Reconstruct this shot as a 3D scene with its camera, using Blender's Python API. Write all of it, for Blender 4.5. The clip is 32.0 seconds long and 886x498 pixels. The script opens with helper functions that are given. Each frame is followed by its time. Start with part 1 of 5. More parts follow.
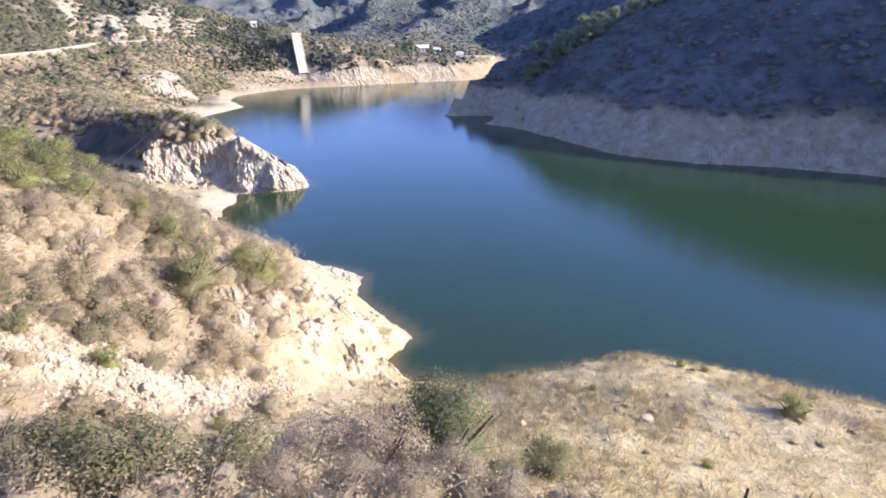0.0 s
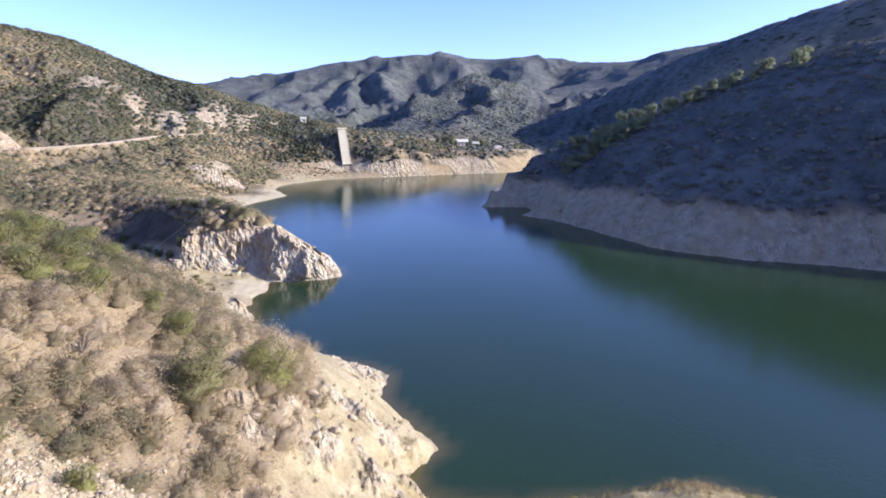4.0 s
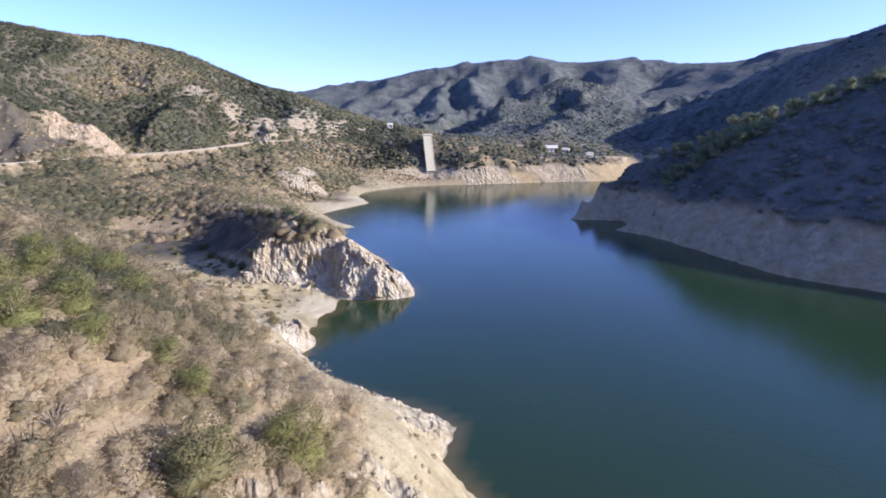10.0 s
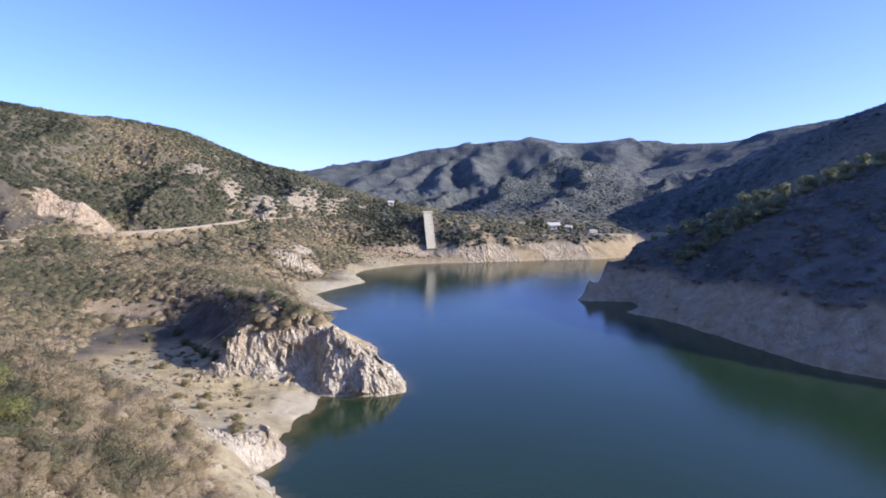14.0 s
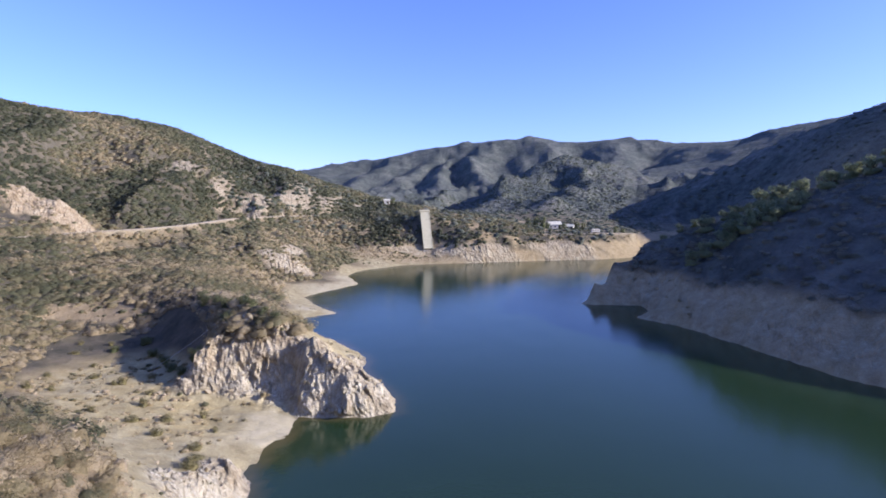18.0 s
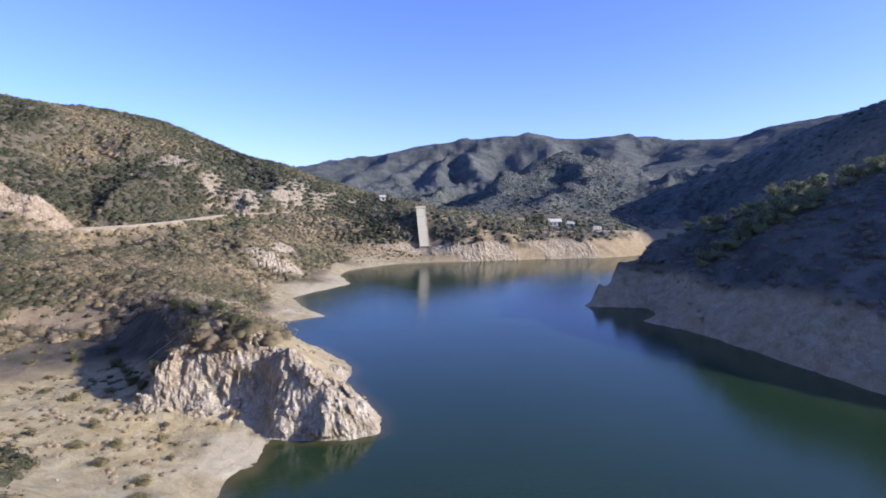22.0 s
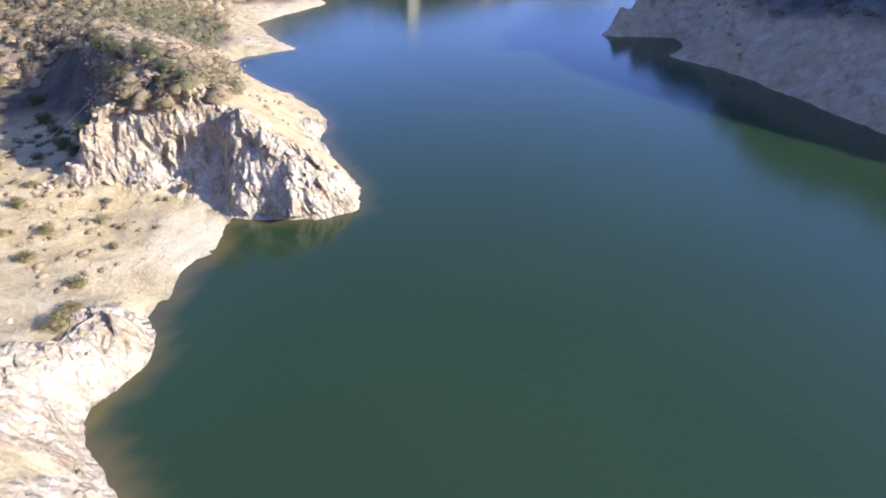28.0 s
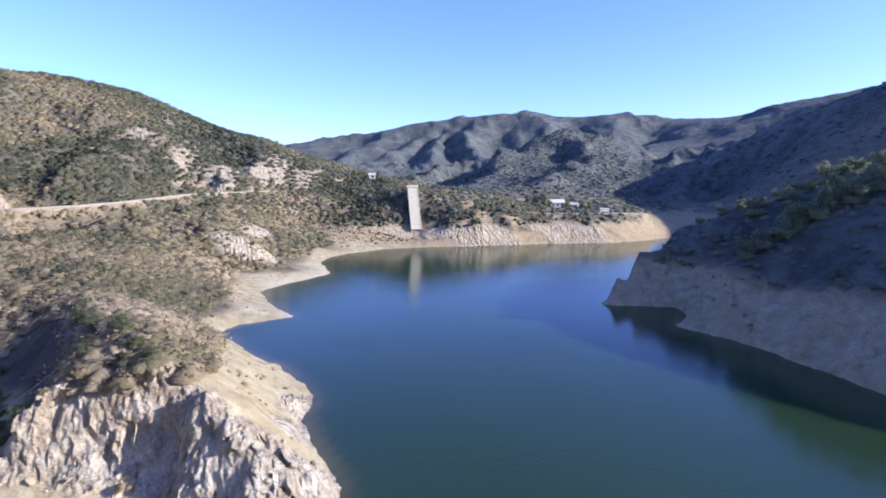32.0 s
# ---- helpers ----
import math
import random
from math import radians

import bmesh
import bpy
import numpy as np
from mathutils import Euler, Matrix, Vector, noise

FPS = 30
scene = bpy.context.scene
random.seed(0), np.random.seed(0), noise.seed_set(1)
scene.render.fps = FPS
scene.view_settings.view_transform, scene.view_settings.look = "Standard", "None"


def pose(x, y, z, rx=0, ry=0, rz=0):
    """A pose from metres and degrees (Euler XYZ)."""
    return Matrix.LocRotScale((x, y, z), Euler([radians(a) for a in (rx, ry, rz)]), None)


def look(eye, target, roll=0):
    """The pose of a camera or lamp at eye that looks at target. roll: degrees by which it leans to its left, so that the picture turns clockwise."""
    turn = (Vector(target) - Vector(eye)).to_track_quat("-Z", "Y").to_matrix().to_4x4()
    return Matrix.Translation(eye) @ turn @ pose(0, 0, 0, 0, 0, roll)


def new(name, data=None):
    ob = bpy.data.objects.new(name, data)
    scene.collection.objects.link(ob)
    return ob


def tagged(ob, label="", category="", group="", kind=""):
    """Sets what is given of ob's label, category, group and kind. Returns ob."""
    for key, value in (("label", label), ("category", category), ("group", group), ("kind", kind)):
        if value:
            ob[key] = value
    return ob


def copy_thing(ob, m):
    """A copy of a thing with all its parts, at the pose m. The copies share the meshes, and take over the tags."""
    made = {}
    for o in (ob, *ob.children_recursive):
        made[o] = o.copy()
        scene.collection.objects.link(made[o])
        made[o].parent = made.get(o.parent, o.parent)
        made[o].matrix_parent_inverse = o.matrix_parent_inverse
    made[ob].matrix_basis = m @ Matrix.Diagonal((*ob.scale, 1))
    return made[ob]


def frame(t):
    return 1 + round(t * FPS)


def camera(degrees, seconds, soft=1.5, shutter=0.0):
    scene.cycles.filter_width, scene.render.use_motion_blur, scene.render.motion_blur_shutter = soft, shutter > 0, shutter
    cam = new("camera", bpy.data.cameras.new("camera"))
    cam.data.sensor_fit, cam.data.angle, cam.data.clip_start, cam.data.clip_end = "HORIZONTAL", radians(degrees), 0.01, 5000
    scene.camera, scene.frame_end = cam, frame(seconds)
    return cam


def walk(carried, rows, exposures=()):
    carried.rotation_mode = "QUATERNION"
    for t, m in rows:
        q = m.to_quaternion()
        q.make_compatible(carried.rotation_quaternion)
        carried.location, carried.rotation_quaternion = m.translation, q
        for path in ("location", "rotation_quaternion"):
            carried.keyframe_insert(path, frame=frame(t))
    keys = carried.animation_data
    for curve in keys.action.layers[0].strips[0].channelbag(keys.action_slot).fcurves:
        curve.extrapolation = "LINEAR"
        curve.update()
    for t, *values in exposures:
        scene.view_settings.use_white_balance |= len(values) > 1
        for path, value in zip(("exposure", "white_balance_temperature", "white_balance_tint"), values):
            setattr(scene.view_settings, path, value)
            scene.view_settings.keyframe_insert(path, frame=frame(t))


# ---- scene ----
cam = camera(77.0, 32.0, soft=1.8)
PATH = [
    (0, (1.211, -25.319, 37.234), (1.32, -23.47, 36.478), -0.5),
    (0.5, (1.333, -24.729, 37.243), (1.41, -22.878, 36.488), -0.4),
    (1, (1.469, -24.12, 37.224), (1.532, -22.249, 36.52), -0.4),
    (1.5, (1.609, -23.657, 37.155), (1.661, -21.752, 36.549), -0.4),
    (2, (1.699, -23.149, 37.134), (1.742, -21.243, 36.527), -0.4),
    (2.5, (1.834, -22.592, 37.132), (1.871, -20.663, 36.606), -0.4),
    (3, (1.928, -21.959, 37.027), (1.959, -20.012, 36.572), -0.3),
    (3.5, (2.01, -21.418, 37.04), (2.038, -19.471, 36.585), -0.3),
    (4, (1.989, -20.847, 36.994), (1.972, -18.9, 36.538), -0.3),
    (4.5, (2.285, -20.549, 37.092), (2.081, -18.612, 36.637), -0.4),
    (6.5, (2.728, -17.668, 37.211), (2.43, -15.745, 36.749), -0.5),
    (7, (2.691, -16.488, 37.25), (2.388, -14.566, 36.786), -0.5),
    (7.5, (2.604, -15.112, 37.243), (2.297, -13.191, 36.78), -0.5),
    (8, (2.525, -13.77, 37.321), (2.216, -11.85, 36.858), -0.5),
    (8.5, (2.555, -12.43, 37.394), (2.243, -10.509, 36.93), -0.6),
    (9, (2.432, -10.907, 37.38), (2.117, -8.987, 36.915), -0.6),
    (9.5, (2.318, -9.293, 37.313), (2.001, -7.374, 36.849), -0.6),
    (10, (2.216, -7.695, 37.304), (1.896, -5.769, 36.867), -0.6),
    (10.5, (2.136, -6.188, 37.253), (1.81, -4.237, 36.953), -0.5),
    (11, (2.01, -4.791, 37.185), (1.684, -2.839, 36.893), -0.6),
    (11.5, (1.97, -3.308, 37.19), (1.643, -1.357, 36.897), -0.6),
    (12, (1.862, -1.686, 37.169), (1.533, 0.265, 36.876), -0.6),
    (12.5, (1.852, -0.162, 37.212), (1.523, 1.788, 36.917), -0.6),
    (13, (1.748, 1.437, 37.178), (1.419, 3.388, 36.883), -0.6),
    (13.5, (1.745, 2.894, 37.251), (1.415, 4.848, 36.984), -0.6),
    (14, (1.669, 4.556, 37.16), (1.335, 6.521, 36.992), -0.6),
    (14.5, (1.412, 6.4, 36.939), (1.079, 8.365, 36.772), -0.6),
    (16.5, (0.795, 12.66, 36.542), (0.464, 14.626, 36.374), -0.6),
    (17, (0.7, 14.12, 36.576), (0.37, 16.086, 36.405), -0.6),
    (17.5, (0.617, 15.612, 36.455), (0.287, 17.577, 36.285), -0.6),
    (18, (0.418, 17.243, 36.369), (0.088, 19.209, 36.199), -0.6),
    (18.5, (0.371, 18.68, 36.334), (0.041, 20.646, 36.162), -0.6),
    (19, (0.214, 20.108, 36.254), (-0.115, 22.074, 36.082), -0.6),
    (19.5, (0.159, 21.42, 36.125), (-0.17, 23.386, 35.952), -0.6),
    (20, (0.079, 22.843, 36.128), (-0.249, 24.808, 35.953), -0.6),
    (20.5, (-0.093, 24.275, 36.049), (-0.42, 26.24, 35.873), -0.5),
    (21, (-0.281, 25.751, 35.974), (-0.607, 27.716, 35.796), -0.5),
    (21.5, (-0.343, 27.116, 35.965), (-0.668, 29.081, 35.785), -0.5),
    (22, (-0.354, 28.373, 35.991), (-0.678, 30.338, 35.81), -0.5),
    (22.5, (-0.526, 29.931, 35.921), (-0.849, 31.896, 35.74), -0.5),
    (23, (-0.696, 31.521, 35.929), (-1.019, 33.486, 35.747), -0.5),
    (23.5, (-0.809, 33.09, 35.921), (-1.131, 35.055, 35.737), -0.5),
    (24, (-0.978, 34.664, 35.828), (-1.3, 36.63, 35.644), -0.5),
    (24.5, (-1.242, 36.158, 35.666), (-1.558, 38.108, 35.355), -0.6),
    (25, (-1.653, 37.859, 35.619), (-1.961, 39.778, 35.149), -0.6),
    (25.5, (-1.855, 39.492, 35.574), (-2.156, 41.367, 34.947), -0.6),
    (26, (-2.038, 41.092, 35.564), (-2.328, 42.911, 34.785), -0.6),
    (26.5, (-2.333, 42.721, 35.662), (-2.606, 44.471, 34.733), -0.4),
    (28.5, (-2.466, 47.377, 36.338), (-2.73, 49.025, 35.236), -0.5),
    (29, (-2.656, 48.671, 36.209), (-2.931, 50.388, 35.22), -0.5),
    (29.5, (-2.954, 50.077, 36.09), (-3.236, 51.855, 35.218), -0.3),
    (30, (-3.282, 51.468, 36.091), (-3.568, 53.298, 35.337), -0.2),
    (30.5, (-3.349, 52.785, 35.986), (-3.644, 54.66, 35.355), -0.3),
    (31, (-3.421, 53.959, 35.947), (-3.723, 55.87, 35.44), -0.3),
    (31.5, (-3.593, 55.378, 35.936), (-3.901, 57.317, 35.554), -0.2),
    (32, (-3.995, 56.768, 35.747), (-4.302, 58.727, 35.491), -0.2),
]
EXPOSURES = [(0, 1.62, 5300, 27), (1.5, 1.4, 5300, 27), (4, 1.14, 5200, 27), (9, 1.02, 5150, 27), (13, 0.88, 5150, 27), (24, 0.74, 5150, 27), (26, 1.22, 5200, 27), (28.5, 1.55, 5300, 27), (30, 1.58, 5200, 27), (31.5, 1.24, 4980, 27), (32, 1.1, 4950, 28)]
walk(cam, [(t, look(eye, target, roll)) for t, eye, target, roll in PATH], EXPOSURES)


# ---------- world, sun ----------
SUN_DIR = Vector((0.914, -0.072, 0.399)).normalized()
SUN_EL = math.asin(SUN_DIR.z)
SUN_AZ = math.atan2(SUN_DIR.x, SUN_DIR.y)
world = bpy.data.worlds.new("sky")
scene.world = world
world.use_nodes = True
wn = world.node_tree
sky = wn.nodes.new("ShaderNodeTexSky")
sky.sky_type, sky.sun_disc = "NISHITA", False
sky.sun_elevation, sky.sun_rotation = SUN_EL, SUN_AZ
sky.altitude, sky.air_density, sky.dust_density, sky.ozone_density = 300, 0.85, 0.7, 2.3
wn.nodes["Background"].inputs["Strength"].default_value = 0.15
tint = wn.nodes.new("ShaderNodeMix")
tint.data_type, tint.blend_type = "RGBA", "MULTIPLY"
tint.inputs[0].default_value, tint.inputs[7].default_value = 1.0, (0.775, 0.742, 0.90, 1)
wn.links.new(sky.outputs["Color"], tint.inputs[6])
wn.links.new(tint.outputs[2], wn.nodes["Background"].inputs["Color"])
sun = new("sun", bpy.data.lights.new("sun", "SUN"))
sun.data.energy, sun.data.angle, sun.data.color = 4.6, radians(0.55), (1.0, 0.87, 0.61)
sun.matrix_world = look(SUN_DIR * 900, (0, 0, 0))


# ---------- materials ----------
def nodes_of(name):
    m = bpy.data.materials.new(name)
    m.use_nodes = True
    nt = m.node_tree
    return m, nt, nt.nodes["Principled BSDF"]


def tex(nt, scale, detail=5.0, rough=0.55, kind="ShaderNodeTexNoise", vec=None):
    n = nt.nodes.new(kind)
    n.inputs["Scale"].default_value = scale
    if kind == "ShaderNodeTexNoise":
        n.inputs["Detail"].default_value, n.inputs["Roughness"].default_value = detail, rough
    if vec is not None:
        nt.links.new(vec, n.inputs["Vector"])
    return n


def ramp(nt, fac, stops):
    r = nt.nodes.new("ShaderNodeValToRGB")
    while len(r.color_ramp.elements) < len(stops):
        r.color_ramp.elements.new(0.5)
    for e, (p, c) in zip(r.color_ramp.elements, stops):
        e.position, e.color = p, (*c, 1)
    nt.links.new(fac, r.inputs["Fac"])
    return r.outputs["Color"]


def mix(nt, fac, a, b, blend="MIX"):
    n = nt.nodes.new("ShaderNodeMix")
    n.data_type, n.blend_type = "RGBA", blend
    for sock, v in ((n.inputs[0], fac), (n.inputs[6], a), (n.inputs[7], b)):
        if isinstance(v, (int, float)):
            sock.default_value = v
        elif isinstance(v, tuple):
            sock.default_value = (*v, 1)
        else:
            nt.links.new(v, sock)
    return n.outputs[2]


def maths(nt, op, a, b=0.0, clamp=False):
    n = nt.nodes.new("ShaderNodeMath")
    n.operation, n.use_clamp = op, clamp
    for sock, v in zip(n.inputs, (a, b)):
        if isinstance(v, (int, float)):
            sock.default_value = v
        else:
            nt.links.new(v, sock)
    return n.outputs[0]


def bump(nt, bsdf, height, strength, distance):
    b = nt.nodes.new("ShaderNodeBump")
    b.inputs["Strength"].default_value, b.inputs["Distance"].default_value = strength, distance
    nt.links.new(height, b.inputs["Height"])
    nt.links.new(b.outputs["Normal"], bsdf.inputs["Normal"])


def position(nt):
    return nt.nodes.new("ShaderNodeNewGeometry").outputs["Position"]


def ground_material():
    m, nt, b = nodes_of("hillside_ground")
    pos = position(nt)
    cover = nt.nodes.new("ShaderNodeVertexColor")
    cover.layer_name = "cover"
    split = nt.nodes.new("ShaderNodeSeparateColor")
    nt.links.new(cover.outputs["Color"], split.inputs["Color"])
    rock, sand, brush = split.outputs[0], split.outputs[1], split.outputs[2]
    grown = nt.nodes.new("ShaderNodeVertexColor")
    grown.layer_name = "grown"
    big, mid, fine = tex(nt, 0.035, 4, vec=pos), tex(nt, 0.35, 6, 0.65, vec=pos), tex(nt, 3.0, 6, 0.7, vec=pos)
    soil = ramp(nt, mid.outputs["Fac"], [(0.28, (0.215, 0.165, 0.090)), (0.5, (0.315, 0.252, 0.145)), (0.72, (0.40, 0.335, 0.205))])
    soil = mix(nt, maths(nt, "MULTIPLY", big.outputs["Fac"], 0.5), soil, (0.36, 0.255, 0.13), "MIX")
    speck = ramp(nt, fine.outputs["Fac"], [(0.35, (0.66, 0.64, 0.62)), (0.62, (1.14, 1.14, 1.14))])
    soil = mix(nt, 0.7, soil, speck, "MULTIPLY")
    stretch = nt.nodes.new("ShaderNodeMapping")
    stretch.inputs["Scale"].default_value = (1.0, 1.0, 0.35)
    nt.links.new(pos, stretch.inputs["Vector"])
    vor = tex(nt, 0.55, kind="ShaderNodeTexVoronoi", vec=stretch.outputs["Vector"])
    vor.feature = "DISTANCE_TO_EDGE"
    crack = ramp(nt, vor.outputs["Distance"], [(0.0, (0.66, 0.60, 0.53)), (0.10, (1, 1, 1))])
    stone = ramp(nt, mid.outputs["Fac"], [(0.3, (0.30, 0.262, 0.185)), (0.46, (0.48, 0.432, 0.318)), (0.68, (0.63, 0.582, 0.45))])
    ochre = tex(nt, 0.16, 4, 0.6, vec=pos)
    stone = mix(nt, ramp(nt, ochre.outputs["Fac"], [(0.46, (0, 0, 0)), (0.62, (0.4, 0.4, 0.4))]), stone, (0.36, 0.27, 0.155))
    stone = mix(nt, maths(nt, "MULTIPLY", grown.outputs["Alpha"], 0.55), stone, ramp(nt, mid.outputs["Fac"], [(0.3, (0.28, 0.19, 0.095)), (0.5, (0.41, 0.30, 0.16)), (0.7, (0.52, 0.43, 0.28))]))
    stone = mix(nt, 0.4, stone, crack, "MULTIPLY")
    stone = mix(nt, 0.5, stone, speck, "MULTIPLY")
    grit = tex(nt, 1.1, 9, 0.8, vec=stretch.outputs["Vector"])
    stone = mix(nt, 0.85, stone, ramp(nt, grit.outputs["Fac"], [(0.38, (0.68, 0.63, 0.56)), (0.5, (0.98, 0.97, 0.94)), (0.6, (1.14, 1.14, 1.14))]), "MULTIPLY")
    beach = ramp(nt, mid.outputs["Fac"], [(0.3, (0.44, 0.380, 0.232)), (0.7, (0.53, 0.465, 0.305))])
    beach = mix(nt, 0.12, beach, speck, "MULTIPLY")
    scrub = ramp(nt, mid.outputs["Fac"], [(0.3, (0.22, 0.165, 0.088)), (0.5, (0.33, 0.258, 0.142)), (0.7, (0.43, 0.345, 0.205))])
    scrub = mix(nt, 0.6, scrub, speck, "MULTIPLY")
    pale = ramp(nt, mid.outputs["Fac"], [(0.28, (0.25, 0.205, 0.110)), (0.5, (0.365, 0.310, 0.174)), (0.72, (0.47, 0.41, 0.25))])
    pale = mix(nt, 0.5, pale, speck, "MULTIPLY")
    col = mix(nt, cover.outputs["Alpha"], soil, pale)
    col = mix(nt, sand, col, beach)
    col = mix(nt, brush, col, scrub)
    hills = tex(nt, 0.02, 8, 0.7, vec=pos)
    # distant brush cover, its colour shifted towards blue-grey to paint in haze
    hazed_canopy = ramp(nt, hills.outputs["Fac"], [(0.3, (0.056, 0.067, 0.060)), (0.5, (0.095, 0.104, 0.092)), (0.68, (0.150, 0.150, 0.132))])
    clump = tex(nt, 0.13, 6, 0.7, vec=pos)
    hazed_canopy = mix(nt, 0.85, hazed_canopy, ramp(nt, clump.outputs["Fac"], [(0.36, (0.5, 0.5, 0.52)), (0.5, (1, 1, 1)), (0.62, (1.4, 1.38, 1.3))]), "MULTIPLY")
    grow = nt.nodes.new("ShaderNodeSeparateColor")
    nt.links.new(grown.outputs["Color"], grow.inputs["Color"])
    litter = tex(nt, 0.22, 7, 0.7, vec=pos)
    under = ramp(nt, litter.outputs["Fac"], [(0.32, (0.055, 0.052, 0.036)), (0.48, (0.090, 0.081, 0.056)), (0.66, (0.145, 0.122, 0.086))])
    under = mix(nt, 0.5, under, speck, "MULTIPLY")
    straw = ramp(nt, mid.outputs["Fac"], [(0.3, (0.32, 0.245, 0.105)), (0.5, (0.44, 0.355, 0.165)), (0.7, (0.52, 0.435, 0.23))])
    col = mix(nt, grow.outputs[1], col, mix(nt, 0.5, straw, speck, "MULTIPLY"))
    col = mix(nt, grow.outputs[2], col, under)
    col = mix(nt, grow.outputs[0], col, hazed_canopy)
    col = mix(nt, rock, col, stone)
    nt.links.new(col, b.inputs["Base Color"])
    b.inputs["Roughness"].default_value = 0.92
    b.inputs["Specular IOR Level"].default_value = 0.15
    rough = maths(nt, "ADD", maths(nt, "MULTIPLY", fine.outputs["Fac"], 0.35), maths(nt, "MULTIPLY", mid.outputs["Fac"], 1.0))
    rough = maths(nt, "ADD", rough, maths(nt, "MULTIPLY", maths(nt, "MINIMUM", vor.outputs["Distance"], 0.3), maths(nt, "MULTIPLY", rock, 3.0)))
    rough = maths(nt, "ADD", rough, maths(nt, "MULTIPLY", clump.outputs["Fac"], maths(nt, "MULTIPLY", grow.outputs[0], 9.0)))
    chip = tex(nt, 1.7, kind="ShaderNodeTexVoronoi", vec=pos)
    rough = maths(nt, "ADD", rough, maths(nt, "MULTIPLY", chip.outputs["Distance"], maths(nt, "MULTIPLY", rock, 0.9)))
    rough = maths(nt, "ADD", rough, maths(nt, "MULTIPLY", grit.outputs["Fac"], maths(nt, "MULTIPLY", rock, 1.2)))
    bump(nt, b, rough, 0.9, 0.5)
    return m


def water_material():
    m, nt, b = nodes_of("lake_water")
    pos = position(nt)
    near = tex(nt, 0.012, 3, vec=pos)
    col = ramp(nt, near.outputs["Fac"], [(0.3, (0.0155, 0.032, 0.012)), (0.7, (0.022, 0.043, 0.017))])
    shoal = nt.nodes.new("ShaderNodeVertexColor")
    shoal.layer_name = "shoal"
    split = nt.nodes.new("ShaderNodeSeparateColor")
    nt.links.new(shoal.outputs["Color"], split.inputs["Color"])
    col = mix(nt, split.outputs[0], col, (0.13, 0.10, 0.04))
    nt.links.new(col, b.inputs["Base Color"])
    b.inputs["Roughness"].default_value, b.inputs["IOR"].default_value = 0.11, 1.33
    ripple = tex(nt, 1.6, 3, vec=pos)
    swell = tex(nt, 0.10, 2, vec=pos)
    h = maths(nt, "ADD", ripple.outputs["Fac"], maths(nt, "MULTIPLY", swell.outputs["Fac"], 2.0))
    bump(nt, b, h, 0.2, 0.12)
    return m


def leaf_material(name, stops, rough=0.75, spread=0.10, thinness=0.25):
    m, nt, b = nodes_of(name)
    isl = nt.nodes.new("ShaderNodeNewGeometry")
    tone = nt.nodes.new("ShaderNodeVertexColor")
    tone.layer_name = "tone"
    sep = nt.nodes.new("ShaderNodeSeparateColor")
    nt.links.new(tone.outputs["Color"], sep.inputs["Color"])
    col = ramp(nt, sep.outputs[0], stops)
    vary = ramp(nt, isl.outputs["Random Per Island"], [(0.0, (1 - spread,) * 3), (1.0, (1 + spread,) * 3)])
    col = mix(nt, 1.0, col, vary, "MULTIPLY")
    twig = tex(nt, 5.0, 6, 0.75, vec=isl.outputs["Position"])
    col = mix(nt, 0.6, col, ramp(nt, twig.outputs["Fac"], [(0.34, (0.5, 0.5, 0.5)), (0.5, (1, 1, 1)), (0.66, (1.4, 1.4, 1.4))]), "MULTIPLY")
    nt.links.new(col, b.inputs["Base Color"])
    bump(nt, b, twig.outputs["Fac"], 0.7, 0.25)
    b.inputs["Roughness"].default_value, b.inputs["Specular IOR Level"].default_value = rough, 0.2
    thin = nt.nodes.new("ShaderNodeBsdfTranslucent")
    nt.links.new(col, thin.inputs["Color"])
    both = nt.nodes.new("ShaderNodeMixShader")
    both.inputs[0].default_value = thinness
    nt.links.new(b.outputs[0], both.inputs[1])
    nt.links.new(thin.outputs[0], both.inputs[2])
    nt.links.new(both.outputs[0], nt.nodes["Material Output"].inputs["Surface"])
    return m


GROUND, WATER = ground_material(), water_material()
BRUSH = leaf_material("chaparral_foliage", [(0.0, (0.088, 0.096, 0.056)), (0.25, (0.140, 0.144, 0.080)), (0.45, (0.220, 0.204, 0.112)),
                                            (0.6, (0.355, 0.293, 0.163)), (0.8, (0.49, 0.402, 0.245)), (1.0, (0.58, 0.48, 0.31))], thinness=0.48)
# far and east brush: chaparral green with haze greyed into the colour
BRUSH_HAZED = leaf_material("hazed_chaparral", [(0.0, (0.085, 0.100, 0.075)), (0.4, (0.135, 0.148, 0.108)), (0.7, (0.195, 0.195, 0.145)), (1.0, (0.27, 0.25, 0.19))], 0.8, 0.15)
STRAW = leaf_material("dry_straw", [(0.0, (0.34, 0.26, 0.13)), (0.5, (0.50, 0.405, 0.21)), (1.0, (0.60, 0.51, 0.30))], 0.8, 0.2, 0.45)


# ---------- landform ----------
def vnoise(x, y, seed=0):
    """Smooth lattice noise in -1..1 for arrays."""
    xi, yi = np.floor(x).astype(np.int64), np.floor(y).astype(np.int64)
    fx, fy = x - xi, y - yi
    fx, fy = fx * fx * fx * (fx * (fx * 6 - 15) + 10), fy * fy * fy * (fy * (fy * 6 - 15) + 10)

    def lattice(a, b):
        n = (a * 374761393 + b * 668265263 + seed * 974634777) & 0xFFFFFFFF
        n = ((n ^ (n >> 13)) * 1274126177) & 0xFFFFFFFF
        return ((n ^ (n >> 16)) & 0xFFFF) / 32767.5 - 1
    a, b, c, d = lattice(xi, yi), lattice(xi + 1, yi), lattice(xi, yi + 1), lattice(xi + 1, yi + 1)
    return (a + (b - a) * fx) * (1 - fy) + (c + (d - c) * fx) * fy


